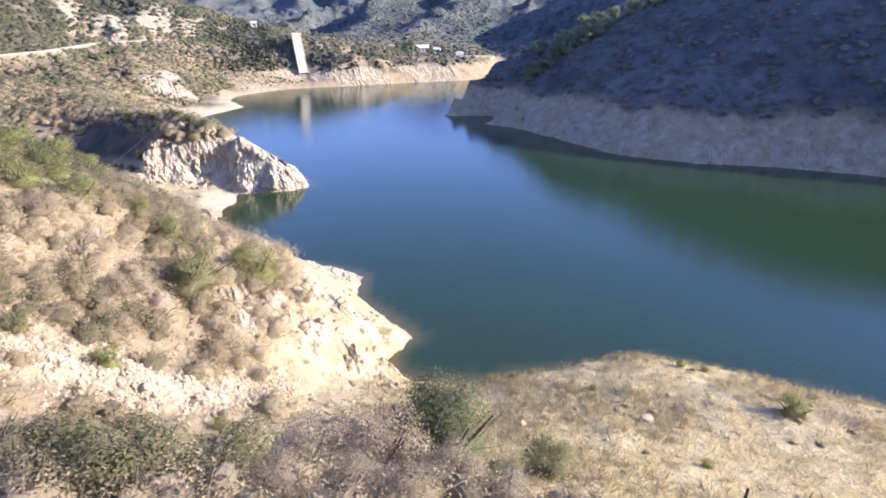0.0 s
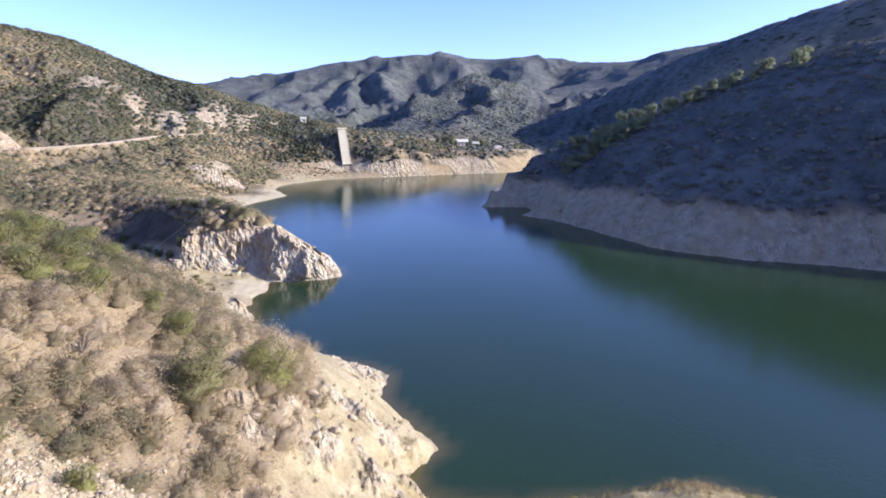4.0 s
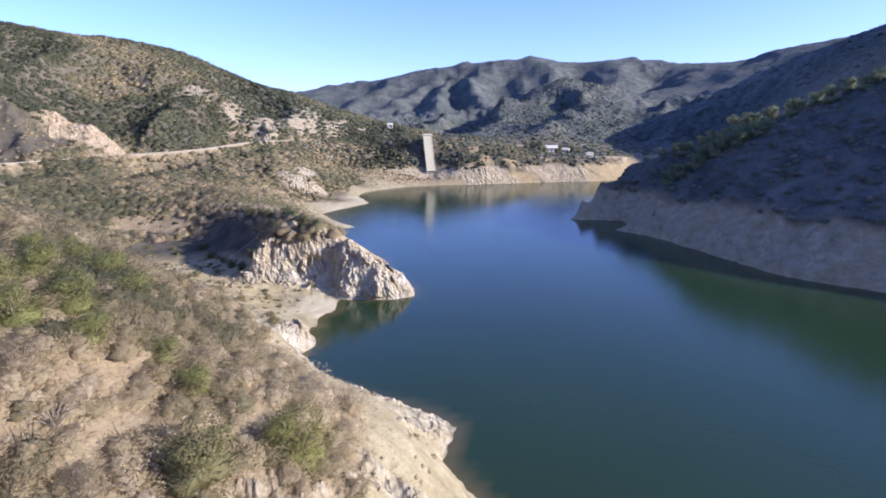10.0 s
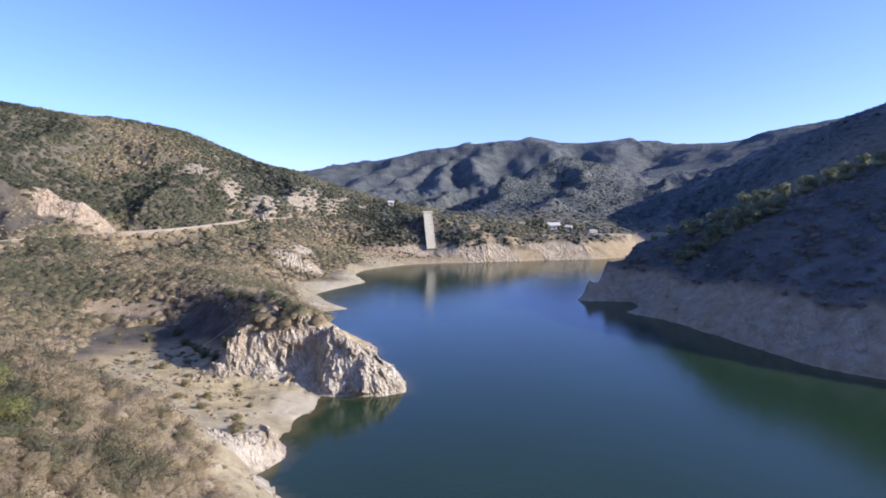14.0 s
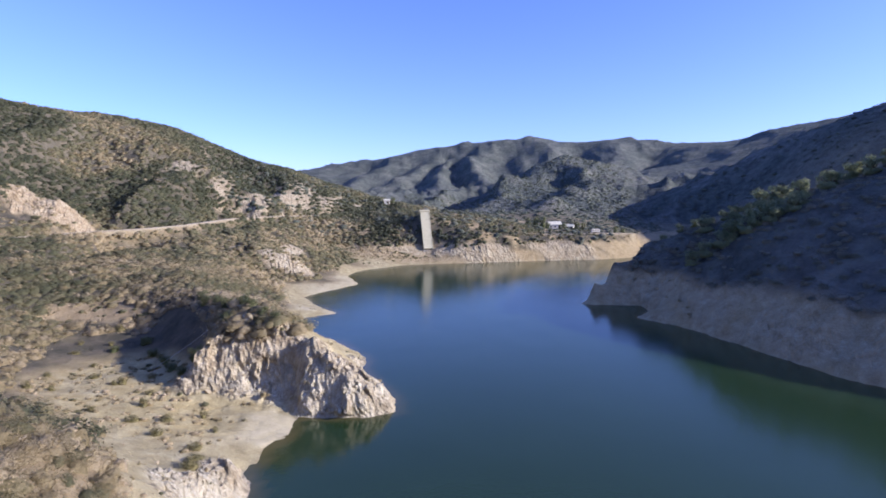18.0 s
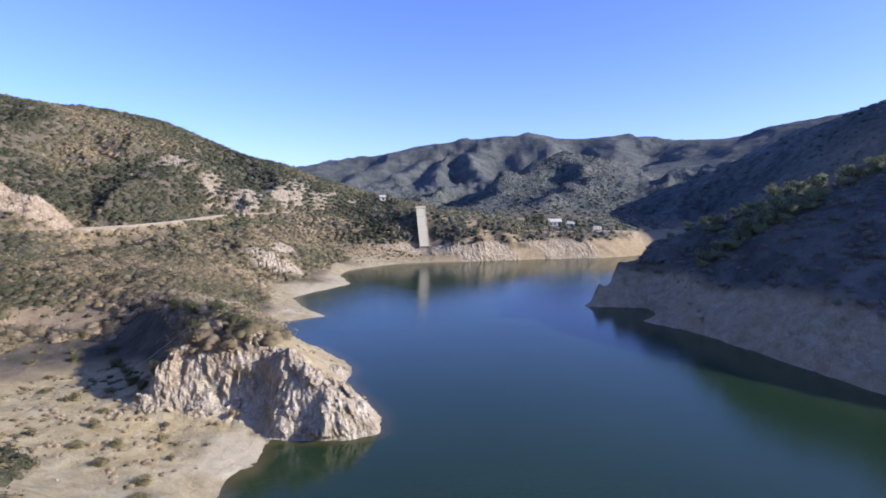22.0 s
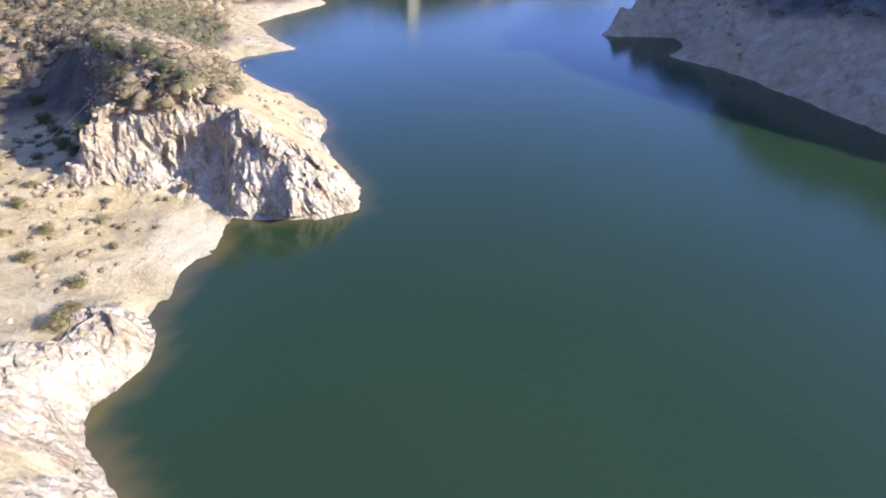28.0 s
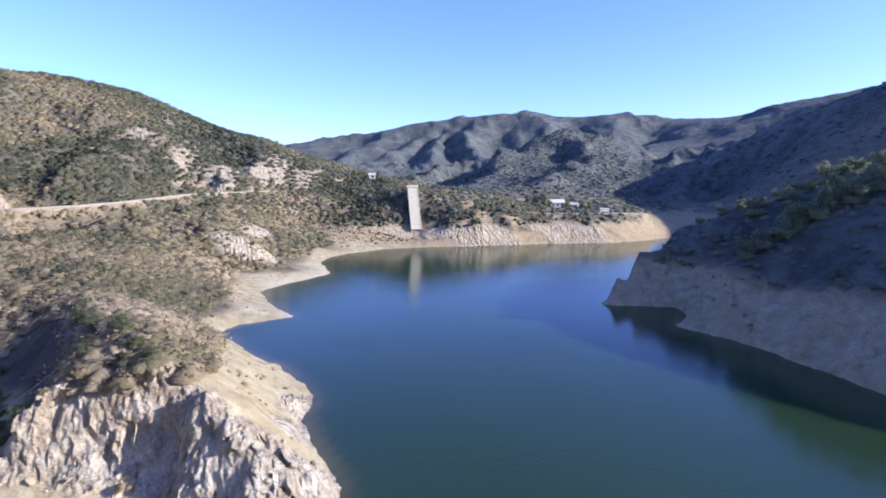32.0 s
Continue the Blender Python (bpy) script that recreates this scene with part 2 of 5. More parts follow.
def fbm(x, y, size, octaves=4, seed=0, gain=0.5):
    out, amp, total = 0, 1.0, 0.0
    for o in range(octaves):
        k, ang = 2.0 ** o / size, 0.6 * o + seed
        u, v = x * math.cos(ang) - y * math.sin(ang), x * math.sin(ang) + y * math.cos(ang)
        out, total = out + amp * vnoise(u * k + 7.3 * o, v * k - 3.1 * o, seed + o), total + amp
        amp *= gain
    return out / total


def ridged(x, y, size, octaves=4, seed=0, gain=0.55):
    out, amp, total = 0, 1.0, 0.0
    for o in range(octaves):
        k, ang = 2.0 ** o / size, 0.9 * o + seed
        u, v = x * math.cos(ang) - y * math.sin(ang), x * math.sin(ang) + y * math.cos(ang)
        out, total = out + amp * (1 - 2 * np.abs(vnoise(u * k + 5.7 * o, v * k + 1.9 * o, seed + o))), total + amp
        amp *= gain
    return out / total


def gullied(x, y, size, octaves=6, seed=0):
    """Sharp dividing ridges whose side ridges fade out in the hollows, about 0..1."""
    out, amp, weight, total = 0, 1.0, 1.0, 0.0
    for o in range(octaves):
        k, ang = 2.1 ** o / size, 0.35 * o
        u, v = x * math.cos(ang) - y * math.sin(ang), x * math.sin(ang) + y * math.cos(ang)
        n = (1 - np.abs(vnoise(u * k + 3.7 * o, v * k + 8.1 * o, seed + o))) ** 2 * weight
        out, total, weight = out + amp * n, total + amp, np.clip(n * 1.7, 0, 1)
        amp *= 0.55
    return out / total


def blocks(x, y, size, seed=0):
    """Random height of the nearest block on a jittered lattice, and the distance to its edge."""
    u, v = x / size, y / size
    xi, yi = np.floor(u).astype(np.int64), np.floor(v).astype(np.int64)
    first, second, pick = np.full(u.shape, 9.0), np.full(u.shape, 9.0), np.zeros(u.shape)

    def rnd(a, b, k):
        n = (a * 374761393 + b * 668265263 + (seed * 31 + k) * 974634777) & 0xFFFFFFFF
        n = ((n ^ (n >> 13)) * 1274126177) & 0xFFFFFFFF
        return ((n ^ (n >> 16)) & 0xFFFF) / 65535
    for dx in (-1, 0, 1):
        for dy in (-1, 0, 1):
            a, b = xi + dx, yi + dy
            d = np.hypot(a + rnd(a, b, 1) - u, b + rnd(a, b, 2) - v)
            pick = np.where(d < first, rnd(a, b, 3), pick)
            second = np.minimum(second, np.maximum(first, d))
            first = np.minimum(first, d)
    return pick, second - first


def smooth(a, b, x):
    t = np.clip((x - a) / (b - a), 0, 1)
    return t * t * (3 - 2 * t)


# the lake's shore, walked with the land on the left hand side kept outside
SHORE_SOUTH = [(260, -10), (120, 0), (75, 8), (50, 17), (38, 24), (28, 29), (18, 27.5), (8, 26), (1, 27), (-2, 31), (1, 36), (-3, 42)]
SHORE_WEST = [(-7, 48), (-7, 55), (-12, 59), (-20, 62), (-27, 64.5), (-30.3, 66.7), (-34.7, 69.8), (-36.2, 71.1), (-36.5, 73.1), (-35.4, 75.2), (-34.9, 77.5), (-35.3, 79.4), (-36.8, 82.1), (-38.8, 83.9), (-39, 86.6), (-39.3, 90.2), (-38.4, 93.3), (-38.2, 97.3), (-38.5, 100.5), (-39.6, 104),
              (-34, 104.5), (-28, 105.5), (-23, 108.5), (-27, 117), (-33, 125), (-37, 131), (-37.5, 138), (-43, 146), (-51, 153),
              (-63, 162), (-75, 173), (-74, 180), (-64, 190), (-79, 205), (-88, 219), (-85, 232), (-77, 253)]
SHORE_NORTH = [(-91, 279), (-93, 295), (-88, 308), (-76, 326), (-55, 337), (-31, 345), (-15, 351), (17, 362), (37, 366), (54, 377), (80, 400),
               (115, 430), (150, 425), (150, 380)]
SHORE_EAST = [(105, 320), (75, 285), (42, 255), (26, 234), (16, 216), (24, 215), (36, 215), (37, 206), (31, 194), (39, 186), (46, 174), (53, 158), (61, 139), (72, 129),
              (84, 122), (100, 117), (116, 108), (140, 90), (190, 60), (260, 40)]
SHORE = np.array(SHORE_SOUTH + SHORE_WEST + SHORE_NORTH + SHORE_EAST, float)


def shore_distance(x, y):
    """Metres from the shoreline: positive on land, negative over the water."""
    best, inside = np.full(x.shape, 1e9), np.zeros(x.shape, bool)
    for (ax, ay), (bx, by) in zip(SHORE, np.roll(SHORE, -1, 0)):
        dx, dy = bx - ax, by - ay
        t = np.clip(((x - ax) * dx + (y - ay) * dy) / (dx * dx + dy * dy), 0, 1)
        best = np.minimum(best, (x - ax - t * dx) ** 2 + (y - ay - t * dy) ** 2)
        if ay != by:
            inside ^= ((ay > y) != (by > y)) & (x < (y - ay) * dx / dy + ax)
    return np.where(inside, -1, 1) * np.sqrt(best)


# ridges, benches, feet and hollows of the valley: x, y, height
LINES_NEAR = [
    [(-50, 2, 32), (-34, 5, 24), (-24, 6, 19.5), (-16, 6, 15), (-8, 15, 8), (-4, 23, 4)],
    [(-26, 24, 19), (-21, 23, 16.5), (-15, 25, 13.5), (-11, 28, 11), (-5.6, 28.5, 7), (-1, 33, 2.5)],
    [(-19, 16, 15), (-12, 19.5, 10.5), (-6, 23, 5.5)],
    [(-70, 28, 42), (-45, 24, 32), (-29, 21.5, 24), (-22, 33, 17), (-25.6, 45, 12.5), (-21, 50.4, 8), (-13, 47, 6), (-9, 40, 7)],
    [(-100, 52, 38), (-75, 57, 29), (-52, 57, 20), (-40, 58, 15), (-33, 63, 8)],
    [(-110, 84, 18), (-85, 85, 8), (-60, 80, 6), (-45, 77, 4), (-37.5, 77, 2.6)],
    [(6, 21, 3.2), (14, 23, 3.2), (24, 25, 3.6), (32, 22, 3.8), (42, 15, 4), (70, 0, 4)],
    [(-30, -10, 29), (-14, -12, 22.5), (-5, -10, 20.5), (1, -8, 18.8), (10, -8, 16.5), (20, -8, 14.5), (34, -10, 12), (60, -20, 10)],
    [(-12, -2, 16.5), (-4, 3, 12.8), (3, 3, 12.2), (15, 5, 9.5), (27, 3, 8.5)],
    [(-80, -60, 60), (-30, -40, 36), (0, -36, 27), (40, -40, 22), (90, -60, 25)],
]
LINES_SPIT = [
    [(-97, 153, 13), (-82, 142, 14), (-66, 127, 15), (-55, 119, 15.8), (-48, 114.5, 14.5), (-40, 111.5, 11), (-33, 109.5, 8), (-27, 109.5, 4)],
    [(-61, 106.8, 3.2), (-52, 107.0, 2.2), (-46.5, 108.0, 1.6), (-43.2, 108.8, 1.2)],
    [(-39.8, 108.8, 6.0), (-36.2, 109.2, 6.9), (-30.6, 108, 4.4)],
    [(-61, 110.2, 9.6), (-58.5, 113.5, 12)],
    [(-45, 129, 6), (-50, 140, 5), (-60, 150, 6)],
    [(-65, 111.5, 4.4), (-72, 119, 4.6), (-83, 130, 5.5), (-96, 141, 7)],
    [(-37, 69.5, 4.4), (-39.2, 74, 4.6), (-38.2, 79, 4.0), (-39.3, 82.3, 2.6)],
    [(-44, 90, 1.2), (-60, 98, 2.2), (-81, 108, 3.5), (-97, 124, 3.4), (-120, 137, 7)],
    [(-72, 188, 1.4), (-85, 188, 3), (-96, 186, 9), (-100, 172, 14), (-114, 168, 18)],
    [(-95, 215, 2.5), (-112, 228, 7), (-128, 235, 14)],
    [(-90, 252, 2), (-104, 260, 3.5), (-113, 257, 9), (-125, 260, 16), (-134, 255, 20)],
    [(-99, 245, 3), (-110, 243, 5.5), (-120, 240, 8.5)],
    [(-101, 252, 8), (-110, 251.5, 14), (-120, 250, 17.5)],
    [(-105, 283, 4), (-116, 284, 9), (-127, 276, 14)],
    [(-103, 315, 4), (-116, 300, 10), (-124, 290, 14)],
]
LINES_HILL = [
    [(-215, 150, 25), (-196, 175, 24.5), (-191, 205, 24.6), (-186, 228, 25), (-172, 243, 25.6), (-163, 256, 26.5), (-165, 300, 28), (-164, 340, 28),
     (-150, 372, 28), (-139, 400, 28), (-112, 420, 30)],
    [(-240, 222, 56), (-218, 228, 48), (-204, 231, 39), (-193, 233, 29)],
    [(-202, 175, 31), (-207, 195, 35), (-212, 211, 39)],
    [(-228, 247, 40), (-198, 250, 29)],
    [(-190, 278, 44), (-173, 268, 37), (-172, 259, 31)],
    [(-150, 195, 18), (-145, 225, 17.5), (-142, 243, 18), (-148, 300, 21), (-146, 340, 21), (-128, 345, 12)],
    [(-190, 120, 34), (-150, 125, 20), (-130, 120, 14)],
    [(-150, 60, 48), (-140, 90, 30), (-170, 150, 21), (-140, 168, 17)],
    [(-350, 330, 108), (-346, 370, 104), (-331, 410, 107), (-289, 440, 97), (-266, 460, 82), (-235, 470, 69), (-203, 470, 64), (-161, 450, 49), (-131, 430, 33)],
    [(-300, 250, 82), (-260, 300, 64), (-212, 300, 48)],
    [(-250, 205, 60), (-300, 150, 82), (-260, 60, 75), (-180, 20, 62)],
    [(-250, 350, 74), (-215, 345, 56), (-182, 350, 40)],
    [(-210, 405, 62), (-168, 400, 46)],
    [(-520, 520, 70), (-450, 300, 105), (-450, 100, 120), (-350, -100, 120), (-150, -150, 90)],
]
RIDGE = 8
LINES_DAM = [
    [(-116, 342, 8), (-103, 347, 10.5), (-84, 352, 10.5), (-65, 353, 6.6), (-45, 351, 11.5), (-31, 353, 12.5), (-15, 359, 12.5), (9, 372, 13), (30, 378, 13.5),
     (47, 383, 12), (60, 394, 9)],
    [(-134, 392, 27), (-104, 394, 26), (-85, 370, 25), (-71, 369, 28), (-58, 370, 24), (-36, 396, 23), (-17, 380, 18), (-5, 384, 14)],
    [(-114, 440, 36), (-90, 412, 30), (-59, 420, 29), (-30, 420, 25)],
    [(9, 392, 13.5), (40, 402, 14), (60, 450, 15), (16, 455, 14), (-10, 440, 18)],
    [(-200, 560, 45), (-100, 520, 26), (0, 560, 24), (110, 600, 14)],
]
LINES_EAST = [
    [(21, 221, 6.5), (29, 231, 13), (41, 237, 20.5), (56, 238, 26), (73, 231, 31), (96, 217, 42), (113, 205, 50), (128, 195, 57), (141, 185, 61), (155, 165, 62), (185, 110, 48)],
    [(42, 222, 9), (45, 206, 9), (52, 190, 10), (67, 161, 12), (84, 141, 14), (102, 131, 14.5), (120, 120, 16), (150, 95, 18)],
    [(46, 205, 12.5), (52, 205, 17), (64, 199, 27), (80, 197, 35)],
    [(57, 219, 18), (76, 213, 28)],
    [(95, 175, 33), (112, 155, 35), (128, 140, 37)],
    [(62, 266, 8), (92, 262, 22), (130, 250, 40)],
    [(120, 310, 8), (180, 330, 22), (200, 400, 22), (150, 450, 10)],
    [(105, 600, 12), (156, 620, 44), (192, 600, 62), (229, 580, 85), (256, 560, 99), (330, 500, 128), (420, 380, 150)],
    [(612, 1700, 205), (641, 1600, 219), (699, 1500, 217), (749, 1400, 228), (800, 1000, 240), (800, 500, 240)],
    [(260, 900, 60), (350, 760, 100), (520, 800, 160)],
    # added foot line: steepens the back ridge so its west slope falls in shade
    [(128, 615, 11), (160, 596, 20), (185, 576, 36), (212, 550, 54), (250, 505, 82)],
    [(230, 250, 66), (300, 200, 60), (300, 50, 36), (200, -100, 30)],
]
LINES_FAR = [
    [(-103, 700, 25), (-62, 800, 58), (-16, 850, 84), (39, 900, 105), (98, 930, 95), (153, 950, 78), (210, 1050, 70)],
    [(152, 800, 52), (130, 700, 32), (105, 620, 13)],
    [(32, 885, 103), (8, 830, 90), (-17, 770, 71), (-46, 700, 47), (-60, 640, 30)],
    [(-8, 880, 68), (-45, 840, 40), (-78, 790, 27), (-106, 730, 22)],
    [(60, 780, 76), (40, 690, 58), (20, 610, 41), (8, 540, 27)],
    [(36, 780, 52), (8, 690, 34), (-14, 610, 24)],
    [(80, 780, 50), (56, 690, 34), (38, 610, 22)],
    [(104, 810, 74), (84, 720, 52), (66, 630, 27)],
    [(128, 820, 50), (104, 730, 30)],
    [(-600, 900, 70), (-300, 1100, 45), (-150, 1200, 50), (100, 1400, 90), (400, 1300, 110)],
    [(-1200, 2750, 212), (-853, 2700, 238), (-540, 2700, 290), (-272, 2750, 319), (-120, 2780, 331), (-31, 2800, 366), (60, 2800, 336), (183, 2800, 314), (383, 2750, 322), (621, 2700, 285),
     (825, 2600, 286), (1200, 2300, 320)],
    [(-1100, 1900, 60), (-700, 1750, 40), (-300, 1700, 40), (200, 1800, 80), (500, 1900, 110)],
    [(-396, 2680, 276), (-480, 2450, 200), (-540, 2150, 112), (-575, 1900, 46)],
    [(-400, 2560, 180), (-450, 2250, 74), (-474, 1980, 38)],
    [(-262, 2700, 305), (-390, 2400, 208), (-397, 2150, 126), (-385, 1900, 42)],
    [(-320, 2560, 196), (-318, 2250, 76), (-310, 1980, 36)],
    [(-150, 2720, 320), (-250, 2450, 224), (-218, 2150, 128), (-213, 1900, 42)],
    [(-694, 2650, 262), (-742, 2350, 158), (-675, 2050, 66)],
    [(-560, 2560, 196), (-610, 2200, 70), (-640, 1980, 38)],
    [(-800, 2560, 170), (-820, 2250, 80)],
    [(-951, 2650, 224), (-930, 2350, 140), (-827, 2050, 64)],
    [(-130, 2560, 214), (-120, 2200, 88)],
    [(-31, 2780, 355), (10, 2500, 262), (-10, 2200, 150)],
    [(130, 2560, 206), (150, 2200, 108)],
    [(328, 2650, 308), (296, 2350, 220), (281, 2100, 140)],
    [(440, 2500, 190), (400, 2200, 112)],
    [(606, 2600, 272), (530, 2300, 200), (470, 2050, 128)],
    [(-2500, 3000, 200), (-1500, 4300, 150), (0, 4500, 180), (2000, 4000, 200), (2500, 1500, 250), (2500, -1000, 200), (0, -2500, 150), (-2500, -1000, 200)],
]


def sampled(lines, step):
    out = []
    for line in lines:
        for a, b in zip(line, line[1:]):
            n = max(1, round(math.dist(a[:2], b[:2]) / step))
            out += [tuple(a[k] + (b[k] - a[k]) * i / n for k in range(3)) for i in range(n)]
        out.append(line[-1])
    return out


def landform():
    ring = [(x, y, 0.0) for x, y in SHORE]
    pts = (sampled(LINES_NEAR, 5) + sampled(LINES_SPIT, 6) + sampled(LINES_HILL, 18) + sampled(LINES_DAM, 12) + sampled(LINES_EAST, 16)
           + sampled(LINES_FAR, 90) + sampled([ring + ring[:1]], 7))
    keep = {}
    for p in pts:
        keep.setdefault((round(p[0] / 2), round(p[1] / 2)), p)
    p = np.array(list(keep.values()))
    d = np.hypot(p[:, None, 0] - p[None, :, 0], p[:, None, 1] - p[None, :, 1])
    n = len(p)
    a = np.zeros((n + 3, n + 3))
    a[:n, :n], a[:n, n:], a[n:, :n] = d + np.eye(n) * 0.15, np.c_[np.ones(n), p[:, :2] / 500], np.c_[np.ones(n), p[:, :2] / 500].T
    w = np.linalg.solve(a, np.r_[p[:, 2], 0, 0, 0])

    def height(x, y):
        flat = np.c_[x.ravel(), y.ravel()]
        out = np.empty(len(flat))
        for i in range(0, len(flat), 4000):
            q = flat[i:i + 4000]
            r = np.sqrt((q[:, 0, None] - p[:, 0]) ** 2 + (q[:, 1, None] - p[:, 1]) ** 2)
            out[i:i + 4000] = r @ w[:n] + w[n] + q @ w[n + 1:] / 500
        return out.reshape(x.shape)
    return height


LAND = landform()
ORIGIN = (0.0, -40.0)


ROAD = np.array(LINES_HILL[0], float)
TERRACE = np.array([(-24, 386, 14.6), (0, 388, 14.0), (25, 392, 14.2), (45, 398, 14.4), (64, 408, 13.6)], float)


def graded(x, y, h, line, half):
    """The land cut and filled to a level bench along a road; and how much of it is road."""
    best, level = np.full(x.shape, 1e9), np.zeros(x.shape)
    for (ax, ay, az), (bx, by, bz) in zip(line, line[1:]):
        dx, dy = bx - ax, by - ay
        t = np.clip(((x - ax) * dx + (y - ay) * dy) / (dx * dx + dy * dy), 0, 1)
        d = np.hypot(x - ax - t * dx, y - ay - t * dy)
        level = np.where(d < best, az + t * (bz - az), level)
        best = np.minimum(best, d)
    k = smooth(half + 4.0, half, best)
    return h + (level - h) * k, smooth(half + 0.8, half - 0.4, best), smooth(half + 2.4, half + 1.0, best)


# outcrops and crags: centre, half length and half width, strength
CRAGS = [(-26, 63.5, 6, 3.5, 0.9), (-17, 60, 6, 3.5, 0.8), (-10, 53, 4, 6, 0.8), (-8, 27, 11, 6.5, 0.9), (-15, 21.5, 4.5, 2.6, 0.8), (-38.5, 79.5, 4.5, 5, 1), (-37.5, 73, 5, 5, 1), (-33.5, 67.5, 5, 4, 0.9), (-50, 111.5, 14, 4.6, 1),
         (-33, 108, 10, 5, 1), (-62, 109.5, 4, 4, 1), (-34.5, 124, 3.2, 7, 0.8), (-26.5, 113, 3.2, 5, 0.9), (-38.5, 135, 3, 6, 0.8), (-47, 149, 6, 3, 0.5), (-109, 250, 12, 6, 0.9), (-122, 281, 7, 8, 0.9), (-30, 349, 34, 7, 0.65),
         (12, 367, 34, 8, 0.6), (-82, 349, 20, 4, 0.5), (-205, 225, 18, 11, 1.2), (-172, 266, 7, 6, 0.8), (-181, 345, 16, 30, 1.0), (-168, 395, 14, 28, 1.0),
         (-260, 425, 16, 14, 0.4), (-228, 352, 12, 10, 0.8), (-205, 358, 12, 16, 0.8), (-247, 392, 10, 12, 0.4), (-218, 228, 7, 14, 0.8), (-152, 405, 9, 14, 0.7), (-143, 424, 12, 12, 0.8), (-137, 252, 6, 6, 0.6), (-16, 6.5, 5, 2.5, 0.45), (-58, 384, 3, 8, 0.3)]


def craggy(x, y):
    out = np.zeros(x.shape)
    wob = 0.45 * fbm(x, y, 7, 3, 21)
    for cx, cy, rx, ry, k in CRAGS:
        d = np.hypot((x - cx) / rx, (y - cy) / ry) + wob
        out = np.maximum(out, k * smooth(1.15, 0.75, d))
    return out


def line_distance(x, y, line):
    best = np.full(x.shape, 1e9)
    for (ax, ay, _), (bx, by, _) in zip(line, line[1:]):
        dx, dy = bx - ax, by - ay
        t = np.clip(((x - ax) * dx + (y - ay) * dy) / (dx * dx + dy * dy), 0, 1)
        best = np.minimum(best, np.hypot(x - ax - t * dx, y - ay - t * dy))
    return best


def finished(x, y, base, slope):
    """Height and cover of the land from its plain form: rock, sand, brush, bare band."""
    s = shore_distance(x, y)
    near = smooth(700, 420, np.hypot(x, y))
    close = smooth(330, 120, np.hypot(x, y - 40))
    s = s + near * (1.1 * fbm(x, y, 7, 3, 3) + 0.45 * ridged(x, y, 2.0, 2, 9)) * smooth(30, 3, np.abs(s))
    h = np.maximum(base, 0.12 * np.clip(s, 0, 8))
    rocky = craggy(x, y)
    near_rock = smooth(62, 48, y)
    outcrop = smooth(-0.12, 0.22, fbm(x + 0.5 * y, y - 0.5 * x, 4.5, 4, 96, 0.6))
    rocky = rocky * (1 - near_rock * (1 - outcrop))
    hill = smooth(-128, -140, x) * smooth(280, 300, y)
    rocky = rocky * (1 - hill * (1 - 0.72 * smooth(-0.30, 0.12, fbm(x + 0.3 * y, y * 0.5, 11, 5, 95, 0.65))))
    rocky = rocky * (1 - 0.3 * smooth(180, 240, y))
    rocky = rocky * (1 - smooth(335, 345, y) * smooth(-100, -90, x) * smooth(9.5, 12, h))
    west = smooth(-150, -180, x) * smooth(150, 190, y) * (0.05 + 0.95 * smooth(20, 80, line_distance(x, y, LINES_HILL[RIDGE]))) * smooth(700, 500, y)
    east = smooth(8, 24, x) * smooth(80, 100, y) * smooth(300, 250, y)
    inner = smooth(-64, -84, x) * smooth(138, 165, y) * smooth(345, 325, y)
    sandy = smooth(0.26, 0.12, slope) * smooth(9, 4, h + 5.0 * inner) * near * (1 - rocky) * (1 - east)
    flat = smooth(-40, -44, x) * smooth(78, 88, y) * smooth(150, 138, y) * smooth(9, 6, h)
    sandy = sandy * (1 - flat * smooth(6.5, 10.5, s + 2.5 * fbm(x, y, 9, 3, 94)))
    dam = smooth(322, 338, y)
    sandy = sandy * (1 - 0.7 * dam)
    rocky = np.maximum(rocky, 0.3 * east * smooth(13, 9, h) * smooth(-0.5, 0.2, fbm(x, y, 9, 3, 23)))
    far = smooth(200, 900, np.hypot(x, y - 60))
    big = smooth(1000, 2000, y)
    crest = np.array(LINES_FAR[5], float)
    wx, wy = x + 70 * fbm(x, y, 300, 3, 51), 0.7 * y + 70 * fbm(x, y, 300, 3, 53)
    rise = gullied(wx + 0.25 * wy, 0.62 * wy, 250, 6, 4)
    h = h + smooth(6, 50, s) * (1.3 * fbm(x, y, 26, 3, 1) + near * (1.5 + 2.6 * smooth(-80, -115, x) * smooth(140, 170, y) * smooth(10, 60, line_distance(x, y, LINES_HILL[RIDGE]))) * (ridged(x, y, 34, 4, 2) - 0.33) * smooth(8, 20, h) + 26 * west * np.minimum(0, gullied(x + 0.3 * y, 0.8 * y, 80, 5, 27) - 0.52) + far * (6 * (ridged(x, y, 120, 5, 2) - 0.2) + 30 * smooth(520, 700, y) * (gullied(x + 18 * fbm(x, y, 90, 2, 54), y * 0.65, 95, 5, 25) - 0.38) * (0.12 + 0.88 * smooth(104, 62, base)))
                                + big * 210 * (rise - 0.40) * (0.12 + 0.88 * smooth(0.98, 0.72, base / np.interp(x, crest[:, 0], crest[:, 2])))) * (1 - 0.85 * sandy)
    b1, e1 = blocks(x + 1.2 * fbm(x, y * 2, 3, 2, 61), y * 2.1 + 1.2 * fbm(x, y * 2, 3, 2, 63), 2.4, 1)
    b2, e2 = blocks(x, y * 2.1 + 0.5 * fbm(x, y, 2, 2, 62), 1.05, 2)
    b3, e3 = blocks(x + 2 * fbm(x, y, 6, 2, 64), y * 1.8, 6.5, 3)
